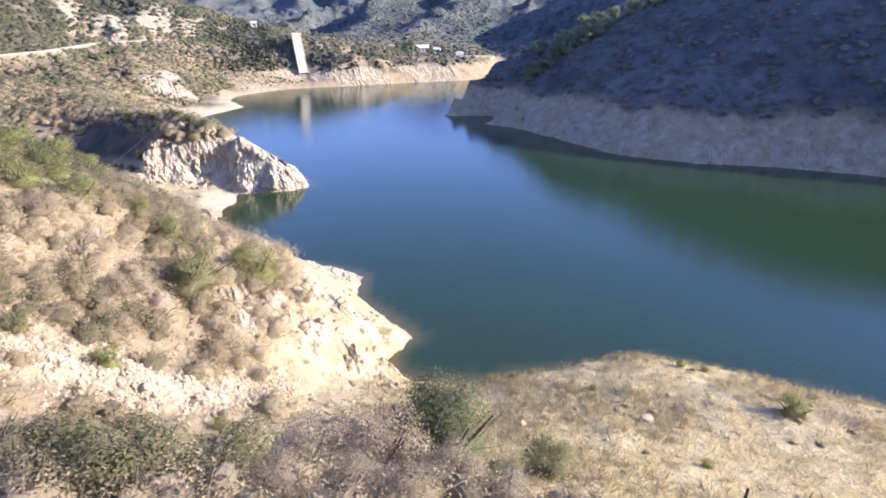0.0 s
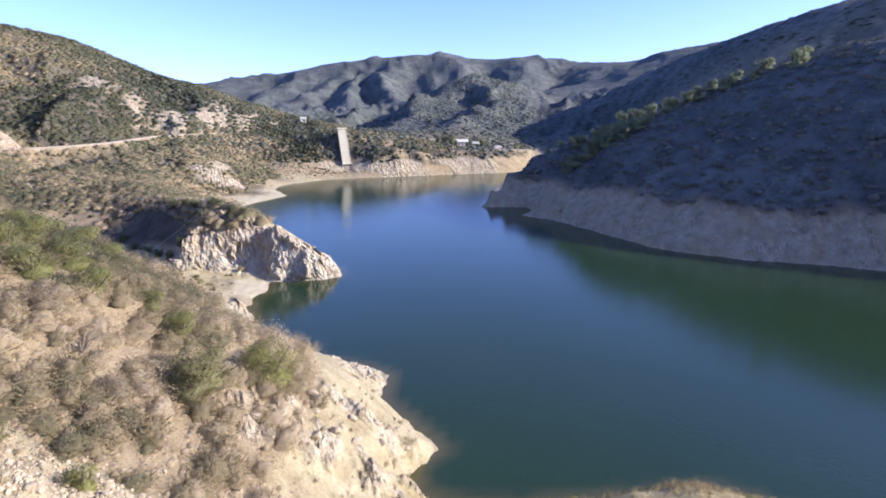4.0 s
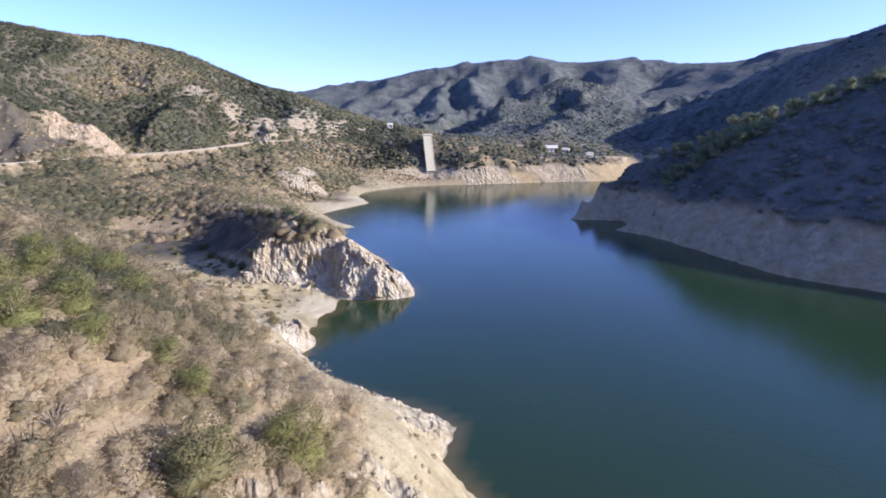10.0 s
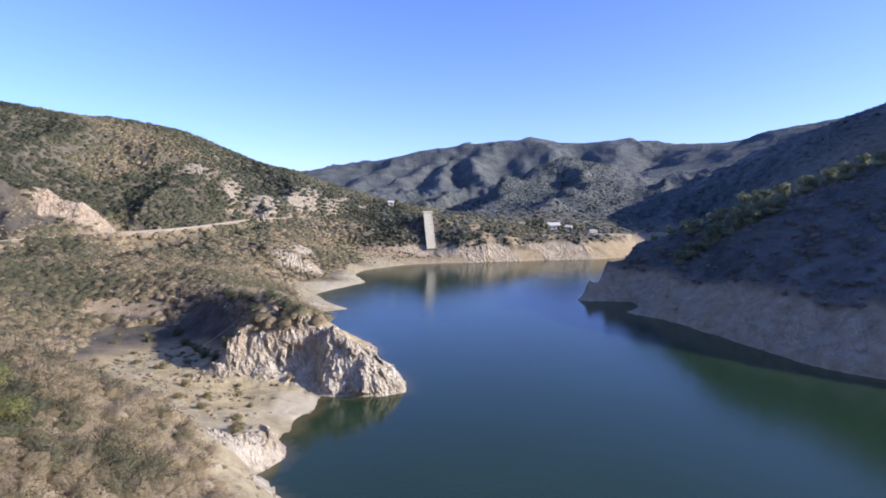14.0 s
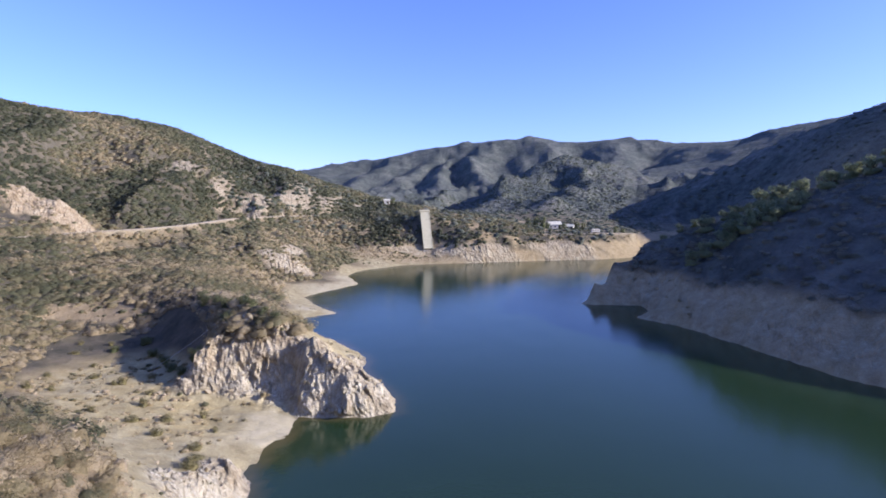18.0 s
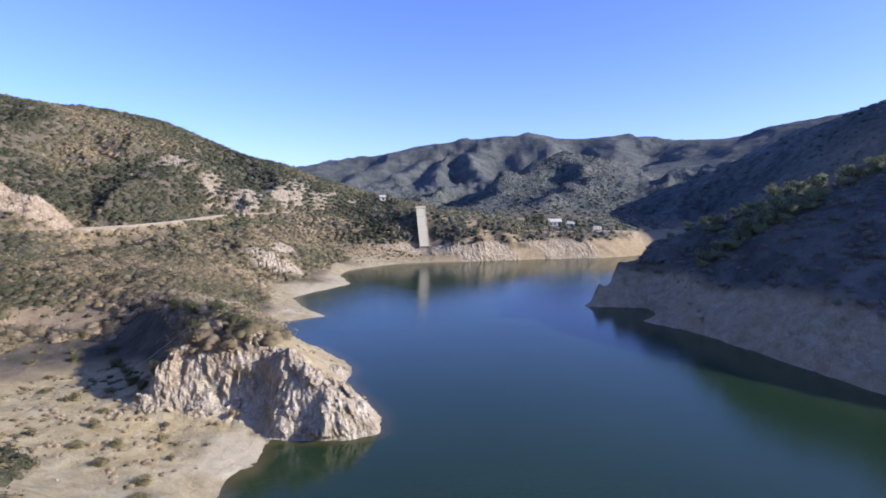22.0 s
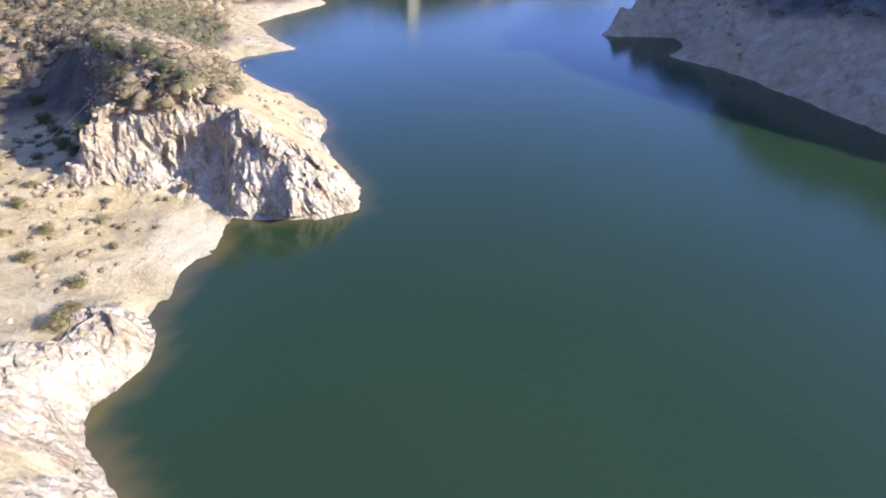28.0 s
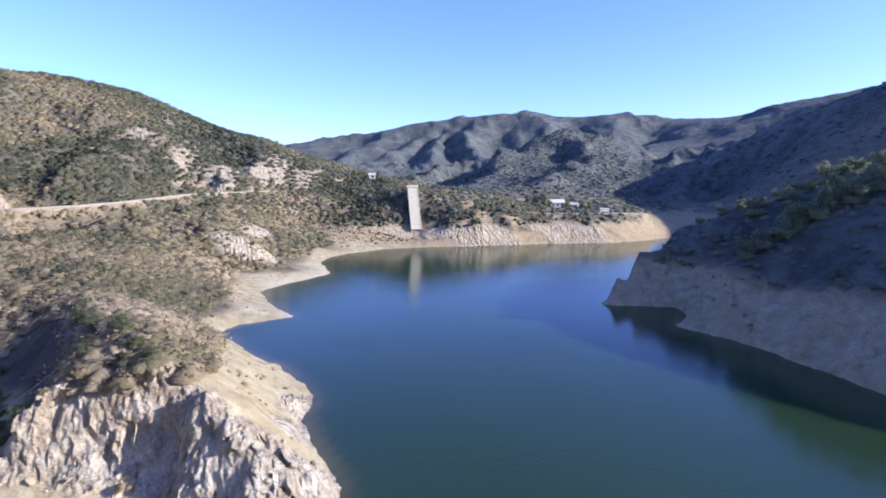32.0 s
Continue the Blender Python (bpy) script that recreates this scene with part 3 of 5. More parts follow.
    crag = 0.6 * (b1 - 0.45) + 0.3 * (b2 - 0.5) * (0.4 + 0.6 * close) + 1.0 * (b3 - 0.5) + 0.45 * ridged(x + y * 0.6, y * 1.9, 5.0, 4, 6)
    h = h + near * smooth(0.2, 2.5, s) * (rocky * crag * (1 - 0.7 * near_rock) + 0.2 * (1 - sandy) * fbm(x, y, 3.0, 3, 8) + 0.10 * (1 - sandy) * (b2 - 0.5)
                                          + east * (1.0 * (b3 - 0.5) + 0.6 * (b1 - 0.5) + 1.9 * ridged((x - y) * 0.7, (y + x) * 0.25, 8, 4, 66)) * smooth(15, 10, h))
    b4, e4 = blocks(x + 0.4 * fbm(x, y, 2, 2, 65), y, 0.85, 4)
    b5, e5 = blocks(x + 0.8 * fbm(x, y, 3, 2, 67), y * 1.2, 2.0, 5)
    h = h + near_rock * rocky * smooth(0.2, 2.5, s) * (0.35 * (b4 - 0.5) + 0.45 * (b5 - 0.5) + 1.25 * ridged(x + 0.4 * y, y, 2.6, 3, 68) + 0.25)
    h, road_a, verge_a = graded(x, y, h, ROAD, 2.0)
    h, road_b, verge_b = graded(x, y, h, TERRACE, 2.4)
    verge = np.maximum(verge_a, verge_b)
    road = np.maximum(road_a, road_b)
    rocky, sandy = rocky * (1 - road), np.maximum(sandy, road)
    land = np.where(s > 0, np.maximum(h * smooth(-0.2, 1.2, s), 0.07 * np.minimum(s, 3)), np.maximum(0.4 * s, -25))
    # bare band of the drawn-down lake; brush above it
    edge = 11.0 + 2.6 * fbm(x, y, 22, 4, 12) - 6.6 * smooth(-42, -64, x) * smooth(345, 310, y) - 1.6 * inner + (1.5 + 2.4 * fbm(x, y, 9, 3, 59)) * east - 4.0 * smooth(342, 350, y) * smooth(-74, -62, x) * smooth(36, 22, x)
    bare = smooth(edge + 1.2 + 1.6 * east, edge - 1.2 - 1.6 * east, land) * near
    patch = np.maximum(np.maximum(smooth(-0.55, -0.15, fbm(x, y, 14, 3, 15)), np.maximum(np.maximum(east, 0.85 * inner), 0.92 * smooth(-120, -150, x) * smooth(120, 160, y))), 0.8 * smooth(-20, -26, x) * smooth(64, 54, y))
    brush = (1 - bare) * (1 - np.minimum(1, 1.2 * rocky)) * patch
    knoll = smooth(-6, 2, x) * smooth(34, 24, y) * smooth(-9, -4, y)
    wash = smooth(4.4, 2.4, np.abs(y - np.interp(x, (-50, -34, -24, -16, -8, -4), (2, 5, 6, 6, 15, 23)))) * smooth(-42, -32, x) * smooth(-6, -10, x)
    brush = brush * (1 - knoll) * (1 - 0.9 * wash)
    bare = np.maximum(np.maximum(bare * (1 - 0.85 * knoll), wash), 0.15 * knoll)
    brush = np.where(np.hypot(x, y) > 560, 1.0, brush) * (1 - 0.85 * verge)
    bare = bare * (1 - 0.62 * east) * (1 - 0.8 * dam)
    grown = np.maximum(smooth(480, 620, np.hypot(x, y)), 0.2 * smooth(340, 480, np.hypot(x, y)) * (1 - bare)) * (1 - road)
    grown = np.maximum(grown, east * smooth(edge - 2.5, edge + 2, land) * 0.95)
    f1, g1 = blocks(1.35 * x + 0.5 * land + 0.7 * fbm(x, land, 3, 2, 81), land * 0.5 + 0.6 * fbm(land, x, 3, 2, 82), 1.6, 7)
    f2, g2 = blocks(x + 0.4 * land, land * 0.6, 0.8, 8)
    f3, g3 = blocks(x + 1.5 * fbm(x, land, 6, 2, 83), land * 0.6, 4.2, 9)
    jut = near * (1 - 0.6 * smooth(280, 300, y)) * (1 - 0.85 * near_rock) * np.minimum(1, 1.3 * craggy(x, y)) * smooth(0.3, 1.5, land) * (0.6 * (f3 - 0.5) + 0.7 * (f1 - 0.5) + 0.7 * (f2 - 0.5) + 1.6 * np.exp(-((x + 60.5) / 2.6) ** 2) * smooth(90, 100, y) + 1.2 * np.exp(-((x + 31) / 6) ** 2) * smooth(90, 100, y) - 0.3 * np.exp(-((x + 50) / 4.5) ** 2) * smooth(90, 100, y) - 0.7 * smooth(-40, -46, x) * smooth(90, 100, y) * smooth(130, 122, y) - 0.15 * smooth(0.14, 0.0, g1)) * (0.45 + 0.9 * smooth(-0.25, 0.3, fbm(x, land * 1.5, 6, 2, 99)))
    straw = np.maximum(0.9 * knoll * smooth(-0.8, -0.1, fbm(x, y, 9, 3, 91)), 0.12 * smooth(0.0, 0.35, fbm(x, y, 16, 3, 92)) * smooth(3, 6, land) * near * (1 - east)) * (1 - rocky) * (1 - wash)
    straw = np.maximum(straw, 0.5 * smooth(-0.45, 0.1, fbm(x, y * 1.6, 8, 4, 93)) * smooth(-42, -52, x) * smooth(82, 92, y) * smooth(150, 135, y) * smooth(7, 5, land))
    straw = np.maximum(straw, 0.35 * smooth(1.15, 0.7, np.hypot((x + 38) / 13, (y - 119) / 13)) * smooth(2, 5, land))
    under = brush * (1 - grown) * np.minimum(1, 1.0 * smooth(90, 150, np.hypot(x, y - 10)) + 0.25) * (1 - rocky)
    ochre = np.maximum(smooth(1.4, 0.8, np.hypot((x + 205) / 22, (y - 224) / 16)), smooth(1.5, 0.8, np.hypot((x + 172) / 9, (y - 264) / 9)))
    ochre = np.maximum(ochre, 0.5 * smooth(0.15, 0.4, fbm(x, y, 25, 2, 97)))
    ochre = np.maximum(ochre, 0.4 * smooth(4.5, 8, land + 3 * fbm(x, y, 5, 3, 98)) * smooth(70, 95, y) * smooth(140, 130, y))
    return land, rocky * (1 - 0.3 * near_rock), sandy, brush, bare, grown, straw, under, ochre, jut


def build_ground():
    fine = np.arange(-56, 46, 0.15)
    ang = np.radians(np.r_[fine, np.linspace(46, 304, 62)[:-1]])
    r, radii = 0.4, []
    while r < 4700:
        radii.append(r)
        dense = 0.33 if 113 < r < 128 or 138 < r < 166 else 0.9 if 383 < r < 416 else 99
        r += min(dense, max(0.38, r * (0.0072 if r < 430 else 0.011 if r < 1700 else 0.0075 if r < 2900 else 0.02))) if r > 12 else 1.5
    radii = np.array(radii)
    pad = (-len(radii)) % 3
    radii = np.r_[radii, radii[-1] * 1.01 ** np.arange(1, pad + 2)]
    R, A = np.meshgrid(radii, ang, indexing="ij")
    x, y = ORIGIN[0] + R * np.sin(A), ORIGIN[1] + R * np.cos(A)
    # the plain form on every third knot, then between
    rows = np.arange(0, len(radii), 3)
    cols = np.unique(np.r_[np.arange(0, len(fine), 3), np.arange(len(fine), len(ang))])
    cx, cy = x[np.ix_(rows, cols)], y[np.ix_(rows, cols)]
    bent = smooth(1500, 1900, cy) * smooth(2720, 2500, cy)
    coarse = LAND(cx + 110 * bent * fbm(cx, cy, 340, 3, 55), cy + 90 * bent * fbm(cx, cy, 300, 3, 56))
    part_a = np.stack([np.interp(np.arange(len(ang)), cols, row) for row in coarse])
    k = np.clip(np.arange(len(radii)) / 3, 0, len(rows) - 1.001)
    i0, f = k.astype(int), (k % 1)[:, None]
    base = part_a[i0] * (1 - f) + part_a[i0 + 1] * f
    gr = np.gradient(base, radii, axis=0)
    ga = np.gradient(base, np.unwrap(ang), axis=1) / np.maximum(R, 0.5)
    slope = np.hypot(gr, ga)
    z, rocky, sandy, brush, bare, grown, straw, under, ochre, jut = finished(x, y, base, slope)
    x, y = x + 0.25 * jut, y - jut
    me = bpy.data.meshes.new("ground")
    nr, na = x.shape
    co = np.stack([x, y, z], -1).reshape(-1, 3)
    i, j = np.meshgrid(np.arange(nr - 1), np.arange(na), indexing="ij")
    j2 = (j + 1) % na
    quads = np.stack([i * na + j, (i + 1) * na + j, (i + 1) * na + j2, i * na + j2], -1).reshape(-1, 4)[:, ::-1]
    fill_mesh(me, co, quads)
    col = np.c_[rocky.ravel(), sandy.ravel(), brush.ravel(), bare.ravel()].astype(np.float32)
    at = me.color_attributes.new("cover", "FLOAT_COLOR", "POINT")
    at.data.foreach_set("color", col.ravel())
    at = me.color_attributes.new("grown", "FLOAT_COLOR", "POINT")
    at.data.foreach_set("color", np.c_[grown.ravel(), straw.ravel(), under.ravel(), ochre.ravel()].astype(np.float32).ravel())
    me.polygons.foreach_set("use_smooth", (rocky.ravel()[quads].max(1) < 0.3))
    me.materials.append(GROUND)
    ob = tagged(new("ground", me), "dry brush hillsides and pale bare lake banks", "ground", kind="structure")
    return ob, (radii, ang, z, rocky, brush, len(fine))


def fill_mesh(me, co, faces, smooth_shade=True):
    n = faces.shape[1]
    me.vertices.add(len(co))
    me.vertices.foreach_set("co", np.asarray(co, np.float32).ravel())
    me.loops.add(faces.size)
    me.loops.foreach_set("vertex_index", faces.astype(np.int32).ravel())
    me.polygons.add(len(faces))
    me.polygons.foreach_set("loop_start", np.arange(0, faces.size, n, dtype=np.int32))
    me.polygons.foreach_set("loop_total", np.full(len(faces), n, np.int32))
    me.polygons.foreach_set("use_smooth", np.full(len(faces), smooth_shade))
    me.update(calc_edges=True)


ground, GRID = build_ground()


def on_ground(x, y):
    """Height, rockiness and brush cover of the built ground at plan points."""
    radii, ang, z, rocky, brush, nf = GRID
    x, y = np.asarray(x, float), np.asarray(y, float)
    r, a = np.hypot(x - ORIGIN[0], y - ORIGIN[1]), np.degrees(np.arctan2(x - ORIGIN[0], y - ORIGIN[1]))
    deg = np.degrees(ang)
    a = np.where(a < -56, a + 360, a)
    u, v = np.interp(r, radii, np.arange(len(radii))), np.interp(a, deg, np.arange(len(deg)))
    i, j = np.clip(u.astype(int), 0, len(radii) - 2), np.clip(v.astype(int), 0, len(deg) - 2)
    f, g = u - i, v - j
    pick = lambda q: (q[i, j] * (1 - f) + q[i + 1, j] * f) * (1 - g) + (q[i, j + 1] * (1 - f) + q[i + 1, j + 1] * f) * g
    return pick(z), pick(rocky), pick(brush)


# ---------- lake ----------
def build_lake():
    xs, ys = np.linspace(-140, 270, 240), np.linspace(-30, 440, 275)
    X, Y = np.meshgrid(xs, ys, indexing="ij")
    co = np.stack([X, Y, 0 * X], -1).reshape(-1, 3)
    i, j = np.meshgrid(np.arange(len(xs) - 1), np.arange(len(ys) - 1), indexing="ij")
    n = len(ys)
    me = bpy.data.meshes.new("water")
    fill_mesh(me, co, np.stack([i * n + j, (i + 1) * n + j, (i + 1) * n + j + 1, i * n + j + 1], -1).reshape(-1, 4))
    # silty shallows along the banks
    depth = -on_ground(X.ravel(), Y.ravel())[0]
    shoal = (0.85 * smooth(1.1, 0.0, depth) * (0.6 + 0.4 * fbm(X.ravel(), Y.ravel(), 14, 3, 57))).astype(np.float32)
    at = me.color_attributes.new("shoal", "FLOAT_COLOR", "POINT")
    at.data.foreach_set("color", np.repeat(shoal[:, None], 4, 1).ravel())
    me.materials.append(WATER)
    tagged(new("water", me), "calm dark blue-green reservoir water", "water", kind="structure")


build_lake()


# ---------- brush ----------
def mound_template(seed, rings, sides, leaves, size, twigs=0, flat=0.8, heart=0.74):
    """A rounded bush of unit width: a lobed dense mass, with sprays and bare twigs standing out of it."""
    rng = np.random.default_rng(seed)
    lobe = rng.normal(0, 1, (9, 3)) * (1, 1, 0.7) + (0, 0, 0.3)
    lobe /= np.linalg.norm(lobe, axis=1)[:, None]
    reach = rng.uniform(0.06, 0.30, 9)
    lumps = rng.normal(0, 1, (5, 3)) * 5

    def radius(d):
        return 0.25 + (reach * np.exp(7 * (d @ lobe.T - 1))).max(-1) + 0.022 * np.sin(d @ lumps.T + np.arange(5)).sum(-1)

    dirs = [(0, 0, 1)]
    for k in range(1, rings):
        e = math.pi / 2 - k / (rings - 1) * (math.pi / 2 + 0.62)
        for q in range(sides):
            a = 2 * math.pi * (q + 0.5 * (k % 2)) / sides
            dirs.append((math.cos(e) * math.cos(a), math.cos(e) * math.sin(a), math.sin(e)))
    dirs = np.array(dirs)
    v = dirs * radius(dirs)[:, None] * (heart, heart, 1.6 * flat * heart)
    f = [(0, 1 + q, 1 + (q + 1) % sides) for q in range(sides)]
    for k in range(rings - 2):
        for q in range(sides):
            a, b = 1 + k * sides + q, 1 + k * sides + (q + 1) % sides
            f += [(a, a + sides, b), (b, a + sides, b + sides)]
    f = np.array(f)
    face = np.cross(v[f[:, 1]] - v[f[:, 0]], v[f[:, 2]] - v[f[:, 0]])
    nor = np.zeros_like(v)
    for i in range(3):
        np.add.at(nor, f[:, i], face)
    nor /= np.linalg.norm(nor, axis=1)[:, None] + 1e-9
    d = rng.normal(0, 1, (leaves, 3))
    d[:, 2] = np.abs(d[:, 2])
    d /= np.linalg.norm(d, axis=1)[:, None]
    c = d * radius(d)[:, None] * (1, 1, 1.6 * flat) * rng.uniform(heart - 0.04, 1.1, (leaves, 1))
    v2, f2, n2 = sprays(rng, c, d, size)
    v, f, nor = np.r_[v, v2], np.r_[f, f2 + len(v)], np.r_[nor, n2]
    if twigs:
        d = rng.normal(0, 1, (twigs, 3)) + (0, 0, 0.5)
        d[:, 2] = np.abs(d[:, 2])
        d /= np.linalg.norm(d, axis=1)[:, None]
        c = d * radius(d)[:, None] * (1, 1, 1.6 * flat)
        side = np.cross(d, rng.normal(0, 1, (twigs, 3)))
        side *= 0.006 / (np.linalg.norm(side, axis=1)[:, None] + 1e-6)
        tip = c * rng.uniform(1.05, 1.35, (twigs, 1)) + rng.normal(0, 0.04, (twigs, 3))
        v3 = np.stack([c * 0.5 - side, c * 0.5 + side, tip], 1).reshape(-1, 3)
        f = np.r_[f, np.arange(twigs * 3).reshape(-1, 3) + len(v)]
        v, nor = np.r_[v, v3], np.r_[nor, np.repeat(d, 3, 0)]
    return v * (1.36, 1.36, 1.15), f, nor


def sprays(rng, c, d, size):
    n = len(c)
    u = np.cross(d, rng.normal(0, 1, (n, 3)))
    u /= np.linalg.norm(u, axis=1)[:, None] + 1e-6
    w = np.cross(u, d + rng.normal(0, 0.45, (n, 3)))
    w /= np.linalg.norm(w, axis=1)[:, None] + 1e-6
    k = size * rng.uniform(0.5, 1.2, (n, 1))
    out = c - (0, 0, 0.15)
    out = out / (np.linalg.norm(out, axis=1)[:, None] + 1e-6)
    nor = 0.55 * d + 0.75 * out + rng.normal(0, 0.22, (n, 3))
    nor /= np.linalg.norm(nor, axis=1)[:, None] + 1e-6
    a, m, b = c - u * k * 0.6, c + w * k * 0.5, c + u * k * 0.6
    turned = (np.cross(m - a, b - a) * nor).sum(1) < 0
    a[turned], b[turned] = b[turned], a[turned].copy()
    v = np.stack([a, m, b], 1).reshape(-1, 3)
    return v, np.arange(n * 3).reshape(-1, 3), np.repeat(nor, 3, 0)


def twiggy_template(seed, twigs=150, leaves=130, size=0.11):
    """A dry shrub: thin stems fanning up from the root, with withered sprays at their ends."""
    rng = np.random.default_rng(seed)
    a, e = rng.uniform(0, 2 * math.pi, twigs), rng.uniform(0.35, 1.45, twigs)
    d = np.stack([np.cos(a) * np.cos(e), np.sin(a) * np.cos(e), np.sin(e)], -1)
    root = np.stack([0.12 * np.cos(a), 0.12 * np.sin(a), 0 * a], -1) * rng.uniform(0, 1, (twigs, 1))
    start = root + d * rng.uniform(0.0, 0.3, (twigs, 1))
    tip = root + d * rng.uniform(0.45, 0.72, (twigs, 1)) * (1, 1, 1.35) + rng.normal(0, 0.05, (twigs, 3))
    side = np.cross(d, rng.normal(0, 1, (twigs, 3)))
    side *= 0.016 / (np.linalg.norm(side, axis=1)[:, None] + 1e-6)
    v = np.stack([start - side, start + side, tip], 1).reshape(-1, 3)
    k = rng.integers(0, twigs, leaves)
    v2, f2, n2 = sprays(rng, tip[k] * rng.uniform(0.8, 1.05, (leaves, 1)) + rng.normal(0, 0.07, (leaves, 3)), d[k], size)
    v2[:, 2] = np.abs(v2[:, 2])
    return np.r_[v, v2], np.r_[np.arange(twigs * 3).reshape(-1, 3), f2 + twigs * 3], np.r_[np.repeat(d, 3, 0), n2]


def soften(me, nor):
    """Shade the sprays of a crown as one rounded mass."""
    me.polygons.foreach_set("use_smooth", np.full(len(me.polygons), True))
    at = me.attributes.new("custom_normal", "FLOAT_VECTOR", "POINT")
    at.data.foreach_set("vector", (nor / np.linalg.norm(nor, axis=1)[:, None]).astype(np.float32).ravel())
    me.update()


def scatter(name, label, templates, x, y, z, width, tall, tone, material, rng, smooth_shade=False):
    cos, faces, tones, nors, base = [], [], [], [], 0
    which = rng.integers(0, len(templates), len(x))
    for t, (v, f, nor) in enumerate(templates):
        k = np.nonzero(which == t)[0]
        if not len(k):
            continue
        a = rng.uniform(0, 2 * math.pi, len(k))
        c, s = np.cos(a)[:, None], np.sin(a)[:, None]
        vx, vy = v[None, :, 0] * width[k, None], v[None, :, 1] * width[k, None]
        co = np.stack([x[k, None] + c * vx - s * vy, y[k, None] + s * vx + c * vy, z[k, None] + v[None, :, 2] * tall[k, None]], -1)
        cos.append(co.reshape(-1, 3))
        faces.append((f[None] + (base + np.arange(len(k))[:, None, None] * len(v))).reshape(-1, 3))
        tones.append(np.repeat(tone[k], len(v)))
        if nor is not None:
            nx, ny = nor[None, :, 0], nor[None, :, 1]
            nors.append(np.stack([c * nx - s * ny, s * nx + c * ny, np.broadcast_to(np.maximum(nor[None, :, 2] + 0.12, 0.22), (len(k), len(v)))], -1).reshape(-1, 3))
        base += co.shape[0] * co.shape[1]
    co, faces, tones = np.concatenate(cos), np.concatenate(faces), np.concatenate(tones)
    me = bpy.data.meshes.new(name)
    fill_mesh(me, co, faces, smooth_shade)
    if nors:
        soften(me, np.concatenate(nors))
    at = me.color_attributes.new("tone", "FLOAT_COLOR", "POINT")
    at.data.foreach_set("color", np.repeat(tones[:, None], 4, 1).astype(np.float32).ravel())
    me.materials.append(material)
    return tagged(new(name, me), label, "brush", kind="stuff")


def spread(rng, n, box, keep):
    x, y = rng.uniform(box[0], box[1], n), rng.uniform(box[2], box[3], n)
    z, rocky, brush = on_ground(x, y)
    chance = keep(x, y, z, rocky, brush)
    k = rng.uniform(0, 1, n) < chance
    return x[k], y[k], z[k]


def build_brush():
    rng = np.random.default_rng(5)
    near = [mound_template(s, 4, 8, 430, 0.036, 40, 0.70, 0.58) for s in range(8)]
    mid = [mound_template(s, 4, 7, 48, 0.10, 6, 0.7, 0.68) for s in range(40, 50)]
    small = [mound_template(s, 3, 6, 12, 0.20, 0, 0.7, 0.84) for s in range(60, 68)]
    # slopes beside the flight line
    x, y, z = spread(rng, 8200, (-82, 32, -30, 92), lambda x, y, z, rock, brush: np.clip(brush * 0.9, 0.03, 1) * np.where((x > -22) & (y > -4) & (y < 9), 0.12, 1) * (1 - 0.95 * rock) * (z > 1.5) * (brush > 0.03))
    w = rng.uniform(1.8, 4.8, len(x))
    tone = np.clip(0.84 + 0.4 * fbm(x, y, 16, 3, 31) - 0.45 * np.exp(-((x + 38) ** 2 + (y - 34) ** 2) / 160) - 0.4 * smooth(-40, -60, x) - 0.10 * smooth(32, 46, y) + rng.normal(0, 0.14, len(x)), np.where((x < -30) | (y > 34), 0.15, 0.5), 1)
    tall = w * rng.uniform(0.55, 0.95, len(x))
    by = (y < 58) & (x > -52)
    for k, name, kinds, label in ((by, "brush_slope", near, "grey-brown dry chaparral shrubs on the slope"), (~by, "brush_gully", mid, "dry chaparral shrubs above the sandy flat")):
        scatter(name, label, kinds, x[k], y[k], z[k] - 0.12, w[k], tall[k], tone[k], BRUSH, rng)
    # low growth between the bushes
    x, y, z = spread(rng, 10000, (-58, 6, -14, 60), lambda x, y, z, rock, brush: np.clip(brush * 0.9 + 0.08, 0, 1) * np.where((x > -22) & (y > -4) & (y < 9), 0.2, 1) * (1 - 0.9 * rock) * (z > 2))
    w = rng.uniform(0.6, 1.9, len(x))
    tone = np.clip(0.78 + 0.35 * fbm(x, y, 9, 2, 41) + rng.normal(0, 0.13, len(x)), 0.45, 1)
    low = [mound_template(s, 3, 6, 44, 0.075, 6, 0.6, 0.58) for s in range(90, 96)]
    scatter("low_brush", "low dry growth between the slope's bushes", low, x, y, z - 0.08, w, w * rng.uniform(0.35, 0.65, len(x)), tone, BRUSH, rng)
    # west shore and the hill above the road
    def grown_over(x, y, z, rock, brush):
        gully = (x > -92) & (x < -59) & (y > 106) & (y < 142) & (z < 11.5)
        crown = (x > -65) & (x < -46) & (y > 112) & (y < 127) & (z > 10.5)
        lowest = np.where((x < -76) & (y > 160), 3.2, 5.5)
        return np.maximum((brush > 0.2) * np.clip(1 - 2.0 * rock, 0, 1) * (z > lowest) * (1 - gully) * 0.97, 1.0 * crown)

    for n, area, kinds, name, label in ((9000, (-200, -20, 95, 215), mid, "brush_west", "taupe and olive chaparral behind the spit"),
                                        (32000, (-420, -85, 215, 520), small, "brush_hill", "mixed green and brown chaparral on the west hillside")):
        x, y, z = spread(rng, n, area, grown_over)
        w = rng.uniform(2.2, 6.0, len(x))
        tone = np.clip(0.24 + 0.20 * smooth(40, 24, z) + 0.18 * smooth(165, 140, y) * smooth(-120, -95, x) + 0.55 * fbm(x, y, 45, 3, 33) + rng.normal(0, 0.10, len(x)), 0, 1)
        scatter(name, label, kinds, x, y, z - 0.25, w, w * rng.uniform(0.45, 0.75, len(x)), tone, BRUSH, rng)
